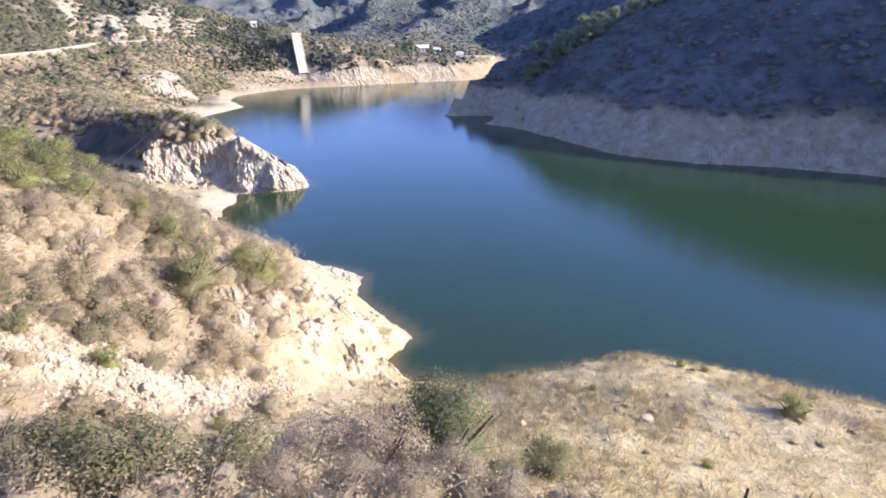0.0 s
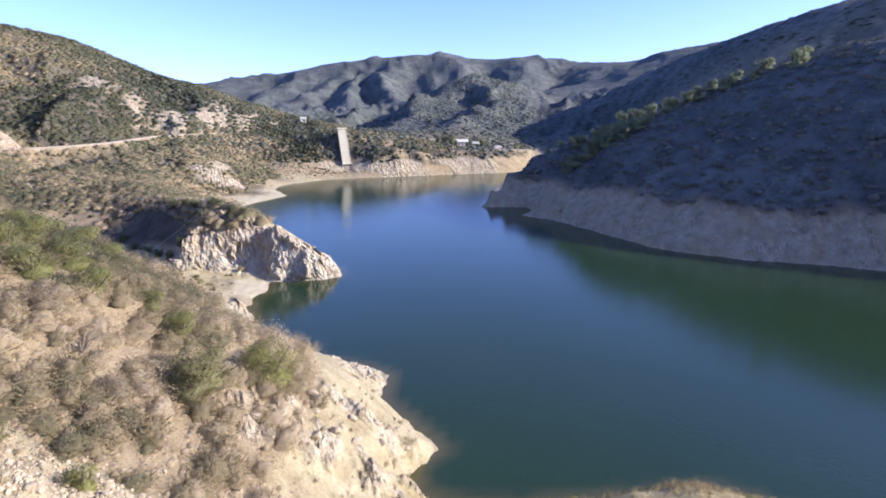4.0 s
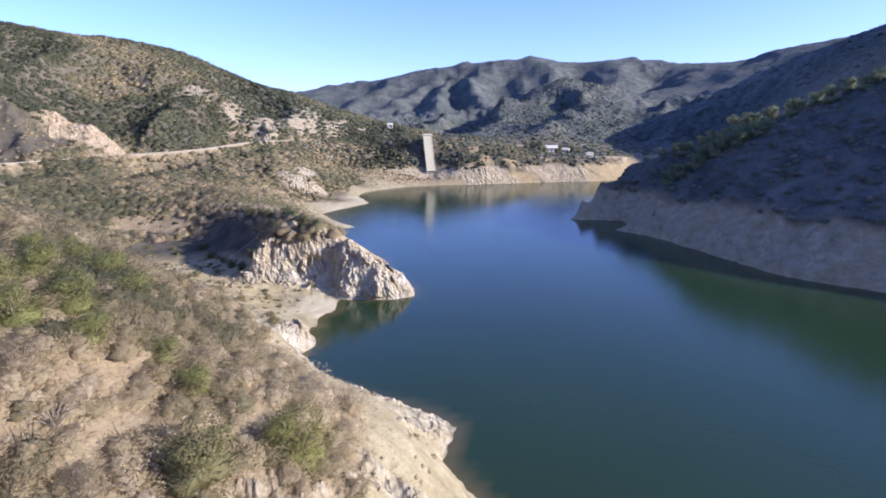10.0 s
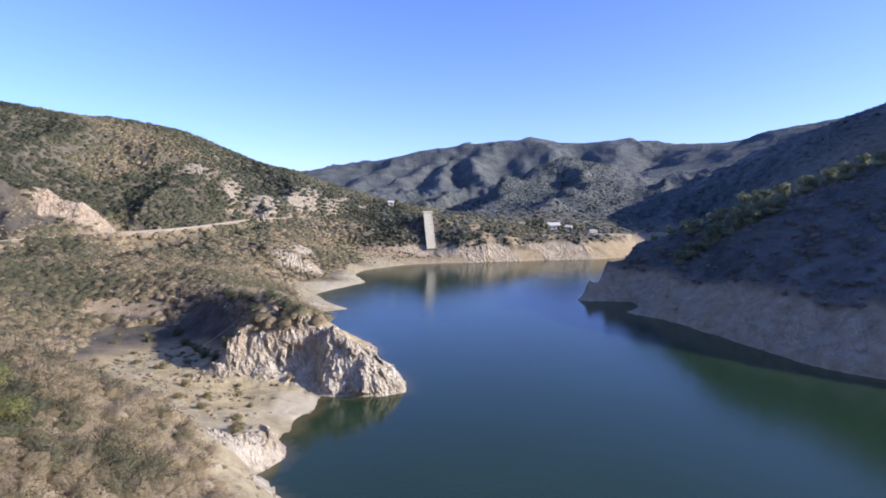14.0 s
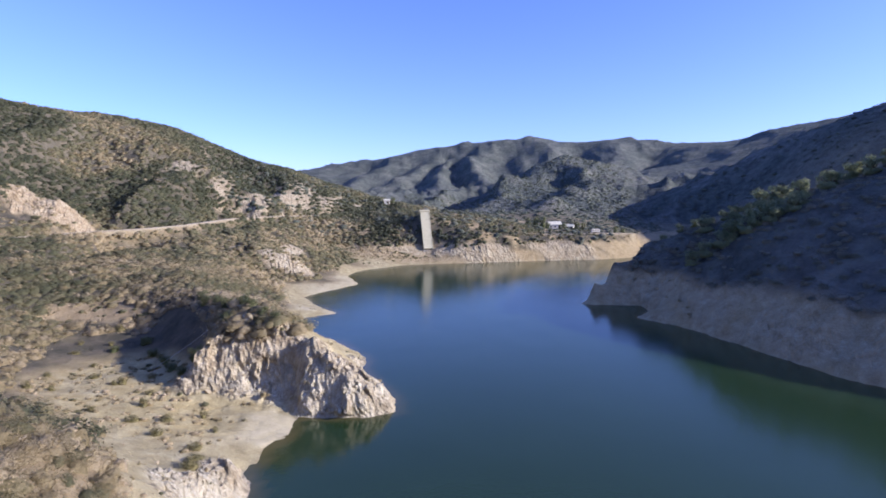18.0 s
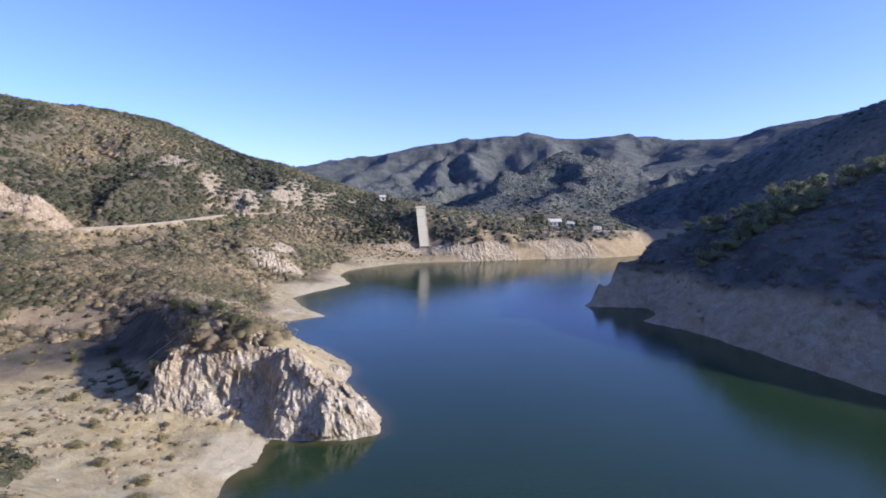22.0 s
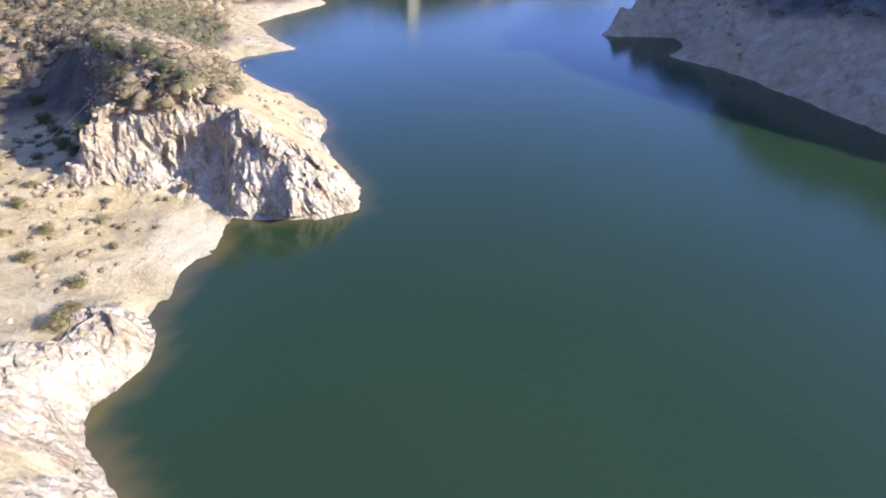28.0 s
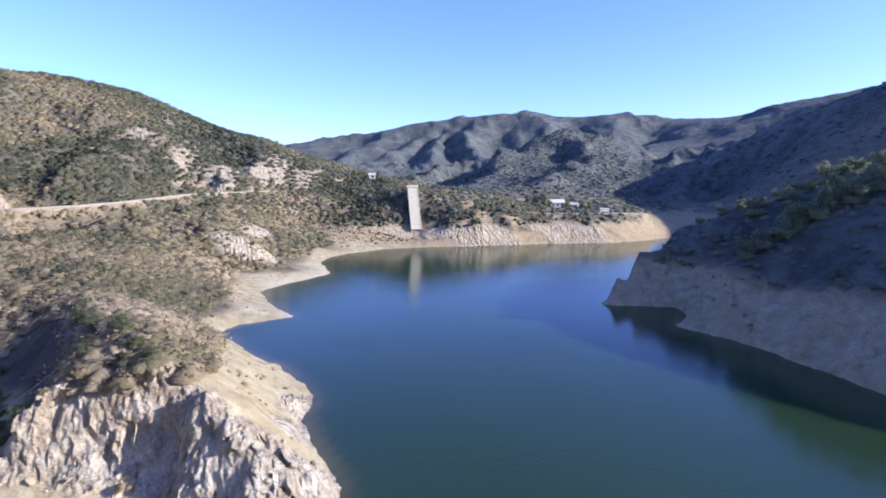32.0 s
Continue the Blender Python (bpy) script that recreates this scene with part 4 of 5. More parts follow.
    # the shelf behind the spit, down to the beach
    x, y, z = spread(rng, 13000, (-235, -62, 142, 345), lambda x, y, z, rock, brush: (1 - 0.7 * rock) * (z > 2.0) * (0.35 + 0.6 * smooth(2.5, 6, z)) * smooth(-0.5, 0.1, fbm(x, y, 16, 3, 36)) * (line_distance(x, y, ROAD) > 3.2))
    w = rng.uniform(0.9, 2.9, len(x))
    tone = np.clip(0.50 + 0.6 * fbm(x, y, 24, 3, 34) + rng.normal(0, 0.13, len(x)), 0.05, 1)
    scatter("brush_shelf", "low taupe scrub on the shelf above the inner beach", small, x, y, z - 0.1, w, w * rng.uniform(0.45, 0.75, len(x)), tone, BRUSH, rng)
    # east hillside
    x, y, z = spread(rng, 6500, (20, 260, 90, 300), lambda x, y, z, rock, brush: (brush > 0.2) * (1 - 0.5 * rock) * (z > 9) * 0.9)
    w = rng.uniform(2.2, 5.4, len(x))
    tone = np.clip(0.68 + 0.3 * fbm(x, y, 30, 2, 35) + rng.normal(0, 0.10, len(x)), 0, 1)
    # greyer foliage here stands in for haze over the hillside
    scatter("brush_east", "dark green chaparral on the shaded east hillside, greyed for haze", mid, x, y, z - 0.3, w, w * rng.uniform(0.4, 0.6, len(x)), tone, BRUSH_HAZED, rng)
    # far bank and hills beyond
    x, y, z = spread(rng, 13000, (-220, 400, 345, 980), lambda x, y, z, rock, brush: (brush > 0.2) * (1 - 0.9 * rock) * (z > 10) * np.where((x > 110) & (y > 380), 0.4, 0.95))
    w = rng.uniform(3.0, 8.0, len(x))
    tone = np.clip(0.32 + 0.4 * fbm(x, y, 70, 3, 37) + rng.normal(0, 0.10, len(x)), 0, 1)
    scatter("brush_far", "dark green brush on the hills behind the lake", small, x, y, z - 0.5, w, w * rng.uniform(0.45, 0.7, len(x)) * np.where(x > 110, 0.5, 1.0), tone, BRUSH_HAZED, rng)
    # thicket over the far bank
    x, y, z = spread(rng, 5000, (-150, 62, 345, 440), lambda x, y, z, rock, brush: (1 - 0.8 * rock) * (z > 9.5) * (line_distance(x, y, TERRACE) > 4) * (line_distance(x, y, ROAD) > 4) * (np.hypot(x + 68, (y - 361) * 0.5) > 4.5) * np.where(x > 5, 0.35, 0.9))
    w = rng.uniform(1.6, 4.6, len(x))
    tone = np.clip(0.30 + 0.5 * fbm(x, y, 30, 3, 38) + rng.normal(0, 0.10, len(x)), 0, 1)
    scatter("brush_bank", "dense grey-green thicket along the far bank", small, x, y, z - 0.2, w, w * rng.uniform(0.5, 0.8, len(x)), tone, BRUSH, rng)
    # stunted plants on the drawn-down banks
    x, y, z = spread(rng, 15000, (-150, 45, -6, 345), lambda x, y, z, rock, brush: (brush < 0.3) * (1 - 0.8 * rock) * (z > 1.0) * (0.12 + 0.4 * smooth(-0.1, 0.3, fbm(x, y, 12, 2, 71)) + 0.95 * (x < -46) * (y > 84) + 0.3 * (x < -80) * (y > 150)))
    w = rng.uniform(0.35, 1.1, len(x)) * np.where((y > 150) & (z > 3), 1.9, 1.0) * np.where((x < -42) & (y > 84) & (y < 140), 1.7, 1.0)
    tone = np.clip(0.68 + 0.25 * fbm(x, y, 12, 2, 39) + rng.normal(0, 0.13, len(x)), 0.3, 1)
    scatter("bank_weeds", "low dry weeds dotting the bare banks", small, x, y, z - 0.05, w, w * rng.uniform(0.5, 0.8, len(x)), tone, BRUSH, rng)

    # straw on the knoll and the open slopes
    x, y, z = spread(rng, 26000, (-30, 60, -10, 34), lambda x, y, z, rock, brush: (brush < 0.6) * (rock < 0.3) * (z > 0.6) * (0.25 + 0.75 * smooth(-0.2, 0.2, fbm(x, y, 7, 3, 73))) * (0.25 + 0.75 * (x > -4)))
    w = rng.uniform(0.4, 1.0, len(x))
    tufts = [twiggy_template(s, 9, 1) for s in range(80, 86)]
    tone = np.clip(rng.normal(0.5, 0.2, len(x)), 0, 1)
    scatter("dry_grass", "straw-coloured dry grass on the knoll", tufts, x, y, z - 0.03, w * 1.6, w, tone, STRAW, rng)


build_brush()


# ---------- helpers for things ----------
def part(name, bm, material, parent=None, label=""):
    me = bpy.data.meshes.new(name)
    bm.to_mesh(me)
    bm.free()
    me.materials.append(material)
    ob = new(name, me)
    ob.parent = parent
    return tagged(ob, label) if label else ob


def box(bm, size, at, turn=None):
    got = bmesh.ops.create_cube(bm, size=1.0)["verts"]
    m = Matrix.Translation(at) @ (turn or Matrix()) @ Matrix.Diagonal((*size, 1))
    bmesh.ops.transform(bm, matrix=m, verts=got)
    return got


def bevelled(bm, width, segments=1):
    bmesh.ops.bevel(bm, geom=bm.edges[:], offset=width, segments=segments, affect="EDGES")
    return bm


def tube(bm, path, radii, sides=6):
    rings = []
    for k, (p, r) in enumerate(zip(path, radii)):
        p = Vector(p)
        d = (Vector(path[min(k + 1, len(path) - 1)]) - Vector(path[max(k - 1, 0)])).normalized()
        u = d.cross(Vector((0.3, 0.9, 0.2))).normalized()
        v = d.cross(u)
        rings.append([bm.verts.new(p + r * (u * math.cos(2 * math.pi * s / sides) + v * math.sin(2 * math.pi * s / sides))) for s in range(sides)])
    for a, b in zip(rings, rings[1:]):
        for s in range(sides):
            bm.faces.new((a[s], a[(s + 1) % sides], b[(s + 1) % sides], b[s]))
    bm.faces.new(rings[-1])
    bm.faces.new(rings[0][::-1])


def ground_z(x, y):
    return float(on_ground(np.array([x]), np.array([y]))[0][0])


def plain(name, colour, rough=0.8, grain=2.0, vary=0.25, metal=0.0, depth=0.02):
    m, nt, b = nodes_of(name)
    co = nt.nodes.new("ShaderNodeTexCoord")
    n, big = tex(nt, grain, 6, 0.65, vec=co.outputs["Object"]), tex(nt, grain * 0.12, 4, vec=co.outputs["Object"])
    fac = maths(nt, "ADD", maths(nt, "MULTIPLY", n.outputs["Fac"], 0.6), maths(nt, "MULTIPLY", big.outputs["Fac"], 0.4))
    nt.links.new(ramp(nt, fac, [(0.3, tuple(c * (1 - vary) for c in colour)), (0.7, tuple(c * (1 + vary) for c in colour))]), b.inputs["Base Color"])
    b.inputs["Roughness"].default_value, b.inputs["Metallic"].default_value = rough, metal
    bump(nt, b, n.outputs["Fac"], 0.4, depth)
    return m


BARK = plain("grey_bark", (0.13, 0.10, 0.075), 0.95, 6)
DEAD_WOOD = plain("bleached_dead_wood", (0.20, 0.165, 0.12), 0.9, 8)
CONCRETE = plain("weathered_concrete", (0.44, 0.405, 0.275), 0.9, 0.8, 0.14)
CONCRETE_DARK = plain("stained_concrete", (0.20, 0.185, 0.16), 0.9, 0.8, 0.25)
WHITE_WALL = plain("white_render", (0.62, 0.58, 0.49), 0.7, 1.5, 0.08)
PALE_ROOF = plain("pale_metal_roof", (0.60, 0.57, 0.44), 0.8, 1.0, 0.12)
GLASS_DARK = plain("window_glass", (0.03, 0.035, 0.045), 0.08, 1.0, 0.1)
STEEL = plain("galvanised_steel", (0.42, 0.42, 0.42), 0.45, 4, 0.15, 0.8)
WIRE = plain("pale_wire_rope", (0.62, 0.60, 0.56), 0.6, 8, 0.1)
RUBBER = plain("black_rubber", (0.02, 0.02, 0.02), 0.9)
DIRT_ROAD = plain("graded_dirt", (0.37, 0.31, 0.22), 0.95, 0.5, 0.15)
TIMBER = plain("old_dark_timber", (0.06, 0.045, 0.035), 0.9, 5)
BOULDER = plain("pale_lake_rock", (0.40, 0.325, 0.205), 0.95, 1.4, 0.35, 0.0, 0.08)


def foliage(name, dark, light):
    return leaf_material(name, [(0.0, dark), (1.0, light)], 0.7, 0.22, 0.42)


LEAF_OLIVE = foliage("olive_green_leaves", (0.20, 0.195, 0.080), (0.36, 0.33, 0.155))
LEAF_YELLOW = foliage("yellow_green_leaves", (0.24, 0.24, 0.075), (0.42, 0.40, 0.14))
LEAF_GREEN = foliage("fresh_green_leaves", (0.20, 0.21, 0.07), (0.38, 0.38, 0.14))
LEAF_STRAW = foliage("dry_olive_leaves", (0.22, 0.20, 0.085), (0.40, 0.35, 0.17))
LEAF_DARK = foliage("dark_green_leaves", (0.12, 0.138, 0.060), (0.23, 0.245, 0.115))
LEAF_GREY = foliage("grey_brown_twigs", (0.34, 0.275, 0.18), (0.54, 0.44, 0.29))
LEAF_OAK = foliage("oak_leaves", (0.19, 0.215, 0.105), (0.37, 0.395, 0.21))


def leaf_mesh(name, v, f, nor, material, rng):
    me = bpy.data.meshes.new(name)
    fill_mesh(me, v, f, True)
    soften(me, nor)
    tones = np.full(len(v), 0.5)
    tones[f] = rng.uniform(0.15, 0.85, (len(f), 1))
    at = me.color_attributes.new("tone", "FLOAT_COLOR", "POINT")
    at.data.foreach_set("color", np.repeat(tones[:, None], 4, 1).astype(np.float32).ravel())
    me.materials.append(material)
    return me


def crown_points(rng, leaves, lobes, spread_at, lift, lobe_size):
    """Leaf places and facings over several uneven lobes, with gaps between."""
    c = rng.normal(0, 1, (lobes, 3))
    c /= np.linalg.norm(c, axis=1)[:, None]
    c = c * spread_at * rng.uniform(0.5, 1.0, (lobes, 1)) + (0, 0, lift)
    r = lobe_size * rng.uniform(0.6, 1.15, lobes)
    k = rng.integers(0, lobes, leaves)
    d = rng.normal(0, 1, (leaves, 3)) + (0, 0, 0.25)
    d /= np.linalg.norm(d, axis=1)[:, None]
    p = c[k] + d * r[k, None] * rng.uniform(0.55, 1.08, (leaves, 1))
    p[:, 2] = np.maximum(p[:, 2], 0.02 + 0.1 * rng.uniform(0, 1, leaves))
    return p, d


def shrub(name, label, material, seed, leaves=900, size=0.07, group=""):
    """A bush of unit width: bent stems under an uneven leafy crown."""
    rng = np.random.default_rng(seed)
    base = tagged(new(name), label, "shrub", group)
    for k in range(4):
        bm = bmesh.new()
        a, e = rng.uniform(0, 2 * math.pi), rng.uniform(0.15, 0.4)
        tube(bm, [(0.02 * math.cos(a), 0.02 * math.sin(a), -0.06), (0.5 * e * math.cos(a), 0.5 * e * math.sin(a), 0.2), (e * math.cos(a), e * math.sin(a), 0.5)], (0.022, 0.016, 0.006), 5)
        part("stem", bm, BARK, base)
    p, d = crown_points(rng, leaves, 11, (0.30, 0.30, 0.20), 0.42, 0.2)
    v, f, nor = sprays(rng, p, d, size * 0.75)
    v2, f2, n2 = mound_template(seed, 8, 14, leaves // 2, size * 0.5, 160, 0.62, 0.66)
    v2[:, :2] *= 0.74
    v, f, nor = np.r_[v, v2], np.r_[f, f2 + len(v)], np.r_[nor, n2]
    crown = new("crown", leaf_mesh("crown", v, f, nor, material, rng))
    crown.parent = base
    return base


def tree(label, material, seed, leaves=1100, tall=1.0, group=""):
    """A broad oak of unit height: tapered trunk, limbs and a crown of leaf sprays."""
    rng = np.random.default_rng(seed)
    base = tagged(new("tree"), label, "tree", group)
    bm = bmesh.new()
    tube(bm, [(0, 0, -0.08), (0.01, 0.01, 0.12), (0.03, -0.01, 0.3)], (0.045, 0.034, 0.026), 8)
    part("trunk", bm, BARK, base)
    for k in range(5):
        a = 2 * math.pi * k / 5 + rng.uniform(-0.4, 0.4)
        r = rng.uniform(0.22, 0.36)
        bm = bmesh.new()
        tube(bm, [(0.03, -0.01, 0.26), (0.5 * r * math.cos(a), 0.5 * r * math.sin(a), 0.42), (r * math.cos(a), r * math.sin(a), 0.62)], (0.02, 0.014, 0.005), 6)
        part("limb", bm, BARK, base)
    p, d = crown_points(rng, leaves, 13, (0.36, 0.36, 0.22), 0.62, 0.19)
    v, f, nor = sprays(rng, p, d, 0.075)
    v2, f2, n2 = mound_template(seed, 6, 11, 240, 0.06, 0, 0.5, 0.8)
    v2 = v2 * (0.78, 0.78, 0.85) + (0, 0, 0.16)
    v, f, nor = np.r_[v, v2], np.r_[f, f2 + len(v)], np.r_[nor, n2]
    crown = new("crown", leaf_mesh("crown", v, f, nor, material, rng))
    crown.parent = base
    return base


def set_down(ob, x, y, width, height, turn, sink=0.08):
    ob.matrix_basis = pose(x, y, ground_z(x, y) - sink, 0, 0, turn) @ Matrix.Diagonal((width, width, height, 1))
    return ob


def again(ob, x, y, width, height, turn, sink=0.08):
    c = copy_thing(ob, Matrix())
    c.matrix_basis = pose(x, y, ground_z(x, y) - sink, 0, 0, turn) @ Matrix.Diagonal((width, width, height, 1))
    return c


# ---------- bushes one can tell apart ----------
def build_bushes():
    set_down(shrub("shrub", "large olive-green bush above the rocky bank", LEAF_OLIVE, 101, 5200, 0.036), -18.8, 21.0, 7.6, 5.8, 20)
    set_down(shrub("shrub", "feathery yellow-green bush at the cliff edge", LEAF_YELLOW, 102, 4800, 0.034), -14.8, 27.2, 7.4, 5.4, 80)
    set_down(shrub("shrub", "small bright green bush beside the gravel wash", LEAF_YELLOW, 103, 1200, 0.06), -19.0, 7.0, 2.9, 2.2, 10)
    set_down(shrub("shrub", "broad dark green bush on the slope below the flight line", LEAF_DARK, 104, 7000, 0.028), 2.7, 0.2, 8.6, 7.4, 40)
    big = set_down(shrub("shrub", "spreading olive scrub at the slope's foot", LEAF_OLIVE, 105, 4600, 0.038, "slope bushes"), -10.4, -7.0, 7.0, 4.2, 0)
    for x, y, w, h, a in ((-7.0, -6.0, 6.0, 3.8, 60), (-14, -6.0, 5.2, 3.4, 130), (8.3, -1.5, 4.2, 3.2, 200), (-24.5, 7.5, 3.0, 2.0, 250), (5.6, -4.2, 3.2, 2.2, 310)):
        again(big, x, y, w, h, a)
    dry = set_down(shrub("shrub", "grey-brown leafless bush with tangled twigs", LEAF_GREY, 106, 6000, 0.028, "dry bushes"), -0.8, -2.6, 7.4, 4.8, 0)
    for x, y, w, h, a in ((-4.4, -3.0, 6.2, 4.0, 50), (-4.5, -8.0, 4.4, 2.8, 100), (0.6, -7.8, 4.2, 2.6, 150), (2.6, -4.6, 4.8, 3.2, 15), (5.0, -7.2, 4.2, 2.6, 85), (-1.8, -6.2, 3.6, 2.4, 215), (-22.5, 16.1, 3.4, 2.4, 200), (-29, 19.5, 4.0, 2.8, 250),
                          (-23.7, 29.9, 3.2, 2.4, 290), (-21.4, 29.4, 3.0, 2.2, 330), (-27.4, 28.9, 3.6, 2.6, 20), (-11.5, 13.4, 2.4, 1.6, 70)):
        again(dry, x, y, w, h, a)
    green = set_down(shrub("shrub", "fresh green bush among dry chaparral", LEAF_GREEN, 107, 3600, 0.042, "green bushes"), -31.4, 26.7, 5.4, 3.6, 0)
    for x, y, w, h, a in ((-35.4, 24.9, 5.6, 3.8, 90), (-33.8, 35.7, 5.0, 3.6, 180), (-37.5, 37.1, 5.6, 4.0, 240), (-25.4, 28.0, 3.4, 2.5, 300), (-34.0, 29.6, 3.8, 2.7, 30),
                          (-44.4, 40.7, 3.8, 2.6, 120), (-40.6, 33.2, 4.0, 2.8, 140),
                          (-31.6, 22.4, 5.6, 3.8, 75), (-28.6, 24.8, 4.6, 3.2, 205), (-36.6, 29.0, 5.2, 3.6, 265), (-39.8, 36.6, 4.8, 3.4, 15), (-22.6, 27.4, 4.2, 3.0, 155)):
        again(green, x, y, w, h, a)
    knoll = set_down(shrub("shrub", "yellow-green bush on the dry grass knoll", LEAF_YELLOW, 108, 1300, 0.06, "knoll bushes"), 32.4, 10.4, 4.0, 2.6, 0)
    for x, y, w, h, a in ((27.6, 20.2, 1.6, 1.1, 40), (29.8, 19.6, 1.5, 1.0, 90), (9.2, 24.6, 1.7, 1.4, 140), (11.4, 24.0, 1.3, 1.2, 190), (13.4, 23.8, 1.4, 1.2, 240), (17.3, 16.1, 1.1, 1.0, 300),
                          (-11.2, 3.6, 1.6, 1.3, 20), (20.5, 2.5, 1.4, 0.9, 70), (36.8, 14.0, 1.4, 0.9, 200)):
        again(knoll, x, y, w, h, a)
    flat = set_down(shrub("shrub", "low olive shrub on the sandy flat", LEAF_STRAW, 109, 900, 0.075, "shrubs on the flat"), -61.3, 91.8, 3.2, 1.6, 0)
    rng = np.random.default_rng(77)
    for x, y in ((-70.5, 93.4), (-76.4, 105.9), (-84.2, 99.9), (-54.6, 98.3), (-67.2, 104.2), (-90.1, 117.2), (-82.9, 110.6), (-87, 98.3), (-95.4, 128.5), (-80.2, 124.3), (-76.2, 106.7),
                 (-98.1, 122.2), (-44.1, 81.4), (-42.6, 78.5), (-47, 85), (-49, 93), (-55, 88), (-99.6, 136), (-103, 128), (-92, 106), (-64, 99), (-72, 112), (-58, 95), (-106, 120)):
        again(flat, x + rng.uniform(-1, 1), y + rng.uniform(-1, 1), rng.uniform(1.6, 4.0), rng.uniform(1.0, 2.2), rng.uniform(0, 360))
    spit = set_down(shrub("shrub", "dark green bush under the crag", LEAF_DARK, 110, 1100, 0.075, "bushes on the spit"), -62.6, 110.6, 4.2, 3.6, 0)
    for x, y, w, h, a in ((-60.5, 118.3, 4, 2.6, 50), (-48.3, 115.0, 3.0, 2.0, 90), (-56.5, 121, 4.4, 2.8, 140), (-64.5, 125.5, 4.6, 3.0, 180), (-69, 129.5, 4.4, 3.2, 220), (-75, 134, 4.6, 3.2, 260),
                          (-52.5, 117.6, 3.4, 2.2, 300), (-80, 140, 4.2, 3.0, 340), (-60, 124, 4.4, 3.0, 20),
                          (-66.5, 111.8, 3.0, 2.4, 65), (-70.5, 114.5, 3.6, 2.6, 115), (-75.5, 119.5, 3.4, 2.4, 165), (-82, 124.5, 3.8, 2.6, 205), (-88.5, 131, 4.2, 2.8, 245), (-93, 126, 3.2, 2.2, 285)):
        again(spit, x, y, w, h, a)


def dead_bush(x, y, wide, tall):
    """A dead shrub: bare bent limbs spreading low from the root, each forked into twigs."""
    rng = np.random.default_rng(311)
    base = tagged(new("dead_shrub"), "dead leafless shrub with bleached spreading limbs", "shrub")
    for k in range(11):
        a, r = 2 * math.pi * k / 11 + rng.uniform(-0.25, 0.25), rng.uniform(0.32, 0.52)
        lift = rng.uniform(0.25, 0.9)
        tip = Vector((r * math.cos(a), r * math.sin(a), lift))
        mid = tip * 0.5 + Vector((0, 0, 0.12))
        bm = bmesh.new()
        tube(bm, [(0, 0, -0.1), mid, tip], (0.02, 0.013, 0.004), 5)
        limb = part("limb", bm, DEAD_WOOD, base)
        bm = bmesh.new()
        for q in range(5):
            root = mid.lerp(tip, rng.uniform(0.0, 0.8))
            end = root + Vector((math.cos(a + rng.uniform(-1.1, 1.1)), math.sin(a + rng.uniform(-1.1, 1.1)), rng.uniform(0.1, 0.9))) * rng.uniform(0.1, 0.22)
            tube(bm, [root, end], (0.006, 0.002), 4)
        part("twigs", bm, DEAD_WOOD, limb)
    set_down(base, x, y, wide, tall, 0)


build_bushes()
dead_bush(-25.9, 18.4, 3.6, 2.0)


# ---------- trees ----------
def build_trees():
    kinds = [tree("sunlit round oak on the east ridge", LEAF_OAK, s, 1000, group="ridge oaks") for s in (201, 202, 203)]
    rng = np.random.default_rng(9)
    spots = ((48, 238.5), (54, 239), (59, 238), (64, 236), (68, 234), (71, 232), (75, 231), (79, 229), (83, 226.5), (88, 223), (94, 219), (100, 214.5), (107, 209.5), (114, 205), (122, 199.5), (131, 193),
             (60, 229), (68, 225.5), (76, 221), (84, 216.5), (92, 211), (100, 205.5), (108, 200), (116, 195), (126, 187), (64, 200), (70, 199), (76, 198.5), (58, 203), (54, 204.5), (61, 203.5), (67, 202.5), (73, 203), (50, 206), (80, 201), (62, 208), (70, 207))
    for n, (x, y) in enumerate(spots):
        w = rng.uniform(6.0, 9.5) * (0.5 if n < 4 else 0.8 if n < 7 else 1)
        put_one = set_down if n < 3 else again
        put_one(kinds[n % 3], x, y, w, w * rng.uniform(0.75, 0.95), rng.uniform(0, 360), 0.09 * w)
    far = tree("dark tree beside the white house", LEAF_DARK, 204, 700, group="house trees")
    spots = ((5, 442, 9), (0, 444, 8), (9, 438, 5.5), (18, 437, 4.5), (30, 442, 7), (35, 440, 6), (21, 438, 5.5), (-6, 448, 7), (55, 420, 6), (60, 424, 5), (66, 418, 5), (-200, 473, 4), (-110, 441, 6))
    for n, (x, y, h) in enumerate(spots):
        (set_down if n == 0 else again)(far, x, y, h * 0.95, h, 37 * n, 0.3)


build_trees()


# ---------- rocks ----------
def rock_mesh(name, seed, rough=0.28, sub=2):
    rng = np.random.default_rng(seed)
    bm = bmesh.new()
    bmesh.ops.create_icosphere(bm, subdivisions=sub, radius=0.5)
    cuts = rng.normal(0, 1, (9, 3))
    cuts /= np.linalg.norm(cuts, axis=1)[:, None]
    for v in bm.verts:
        for c in cuts:
            over = v.co.dot(Vector(c)) - (0.5 - rough * 0.7)
            if over > 0:
                v.co -= Vector(c) * over * 0.9
        v.co *= 1 + rng.uniform(-0.05, 0.05)
        v.co.z *= 0.8
    me = bpy.data.meshes.new(name)
    bm.to_mesh(me)
    bm.free()
    me.materials.append(BOULDER)
    return me


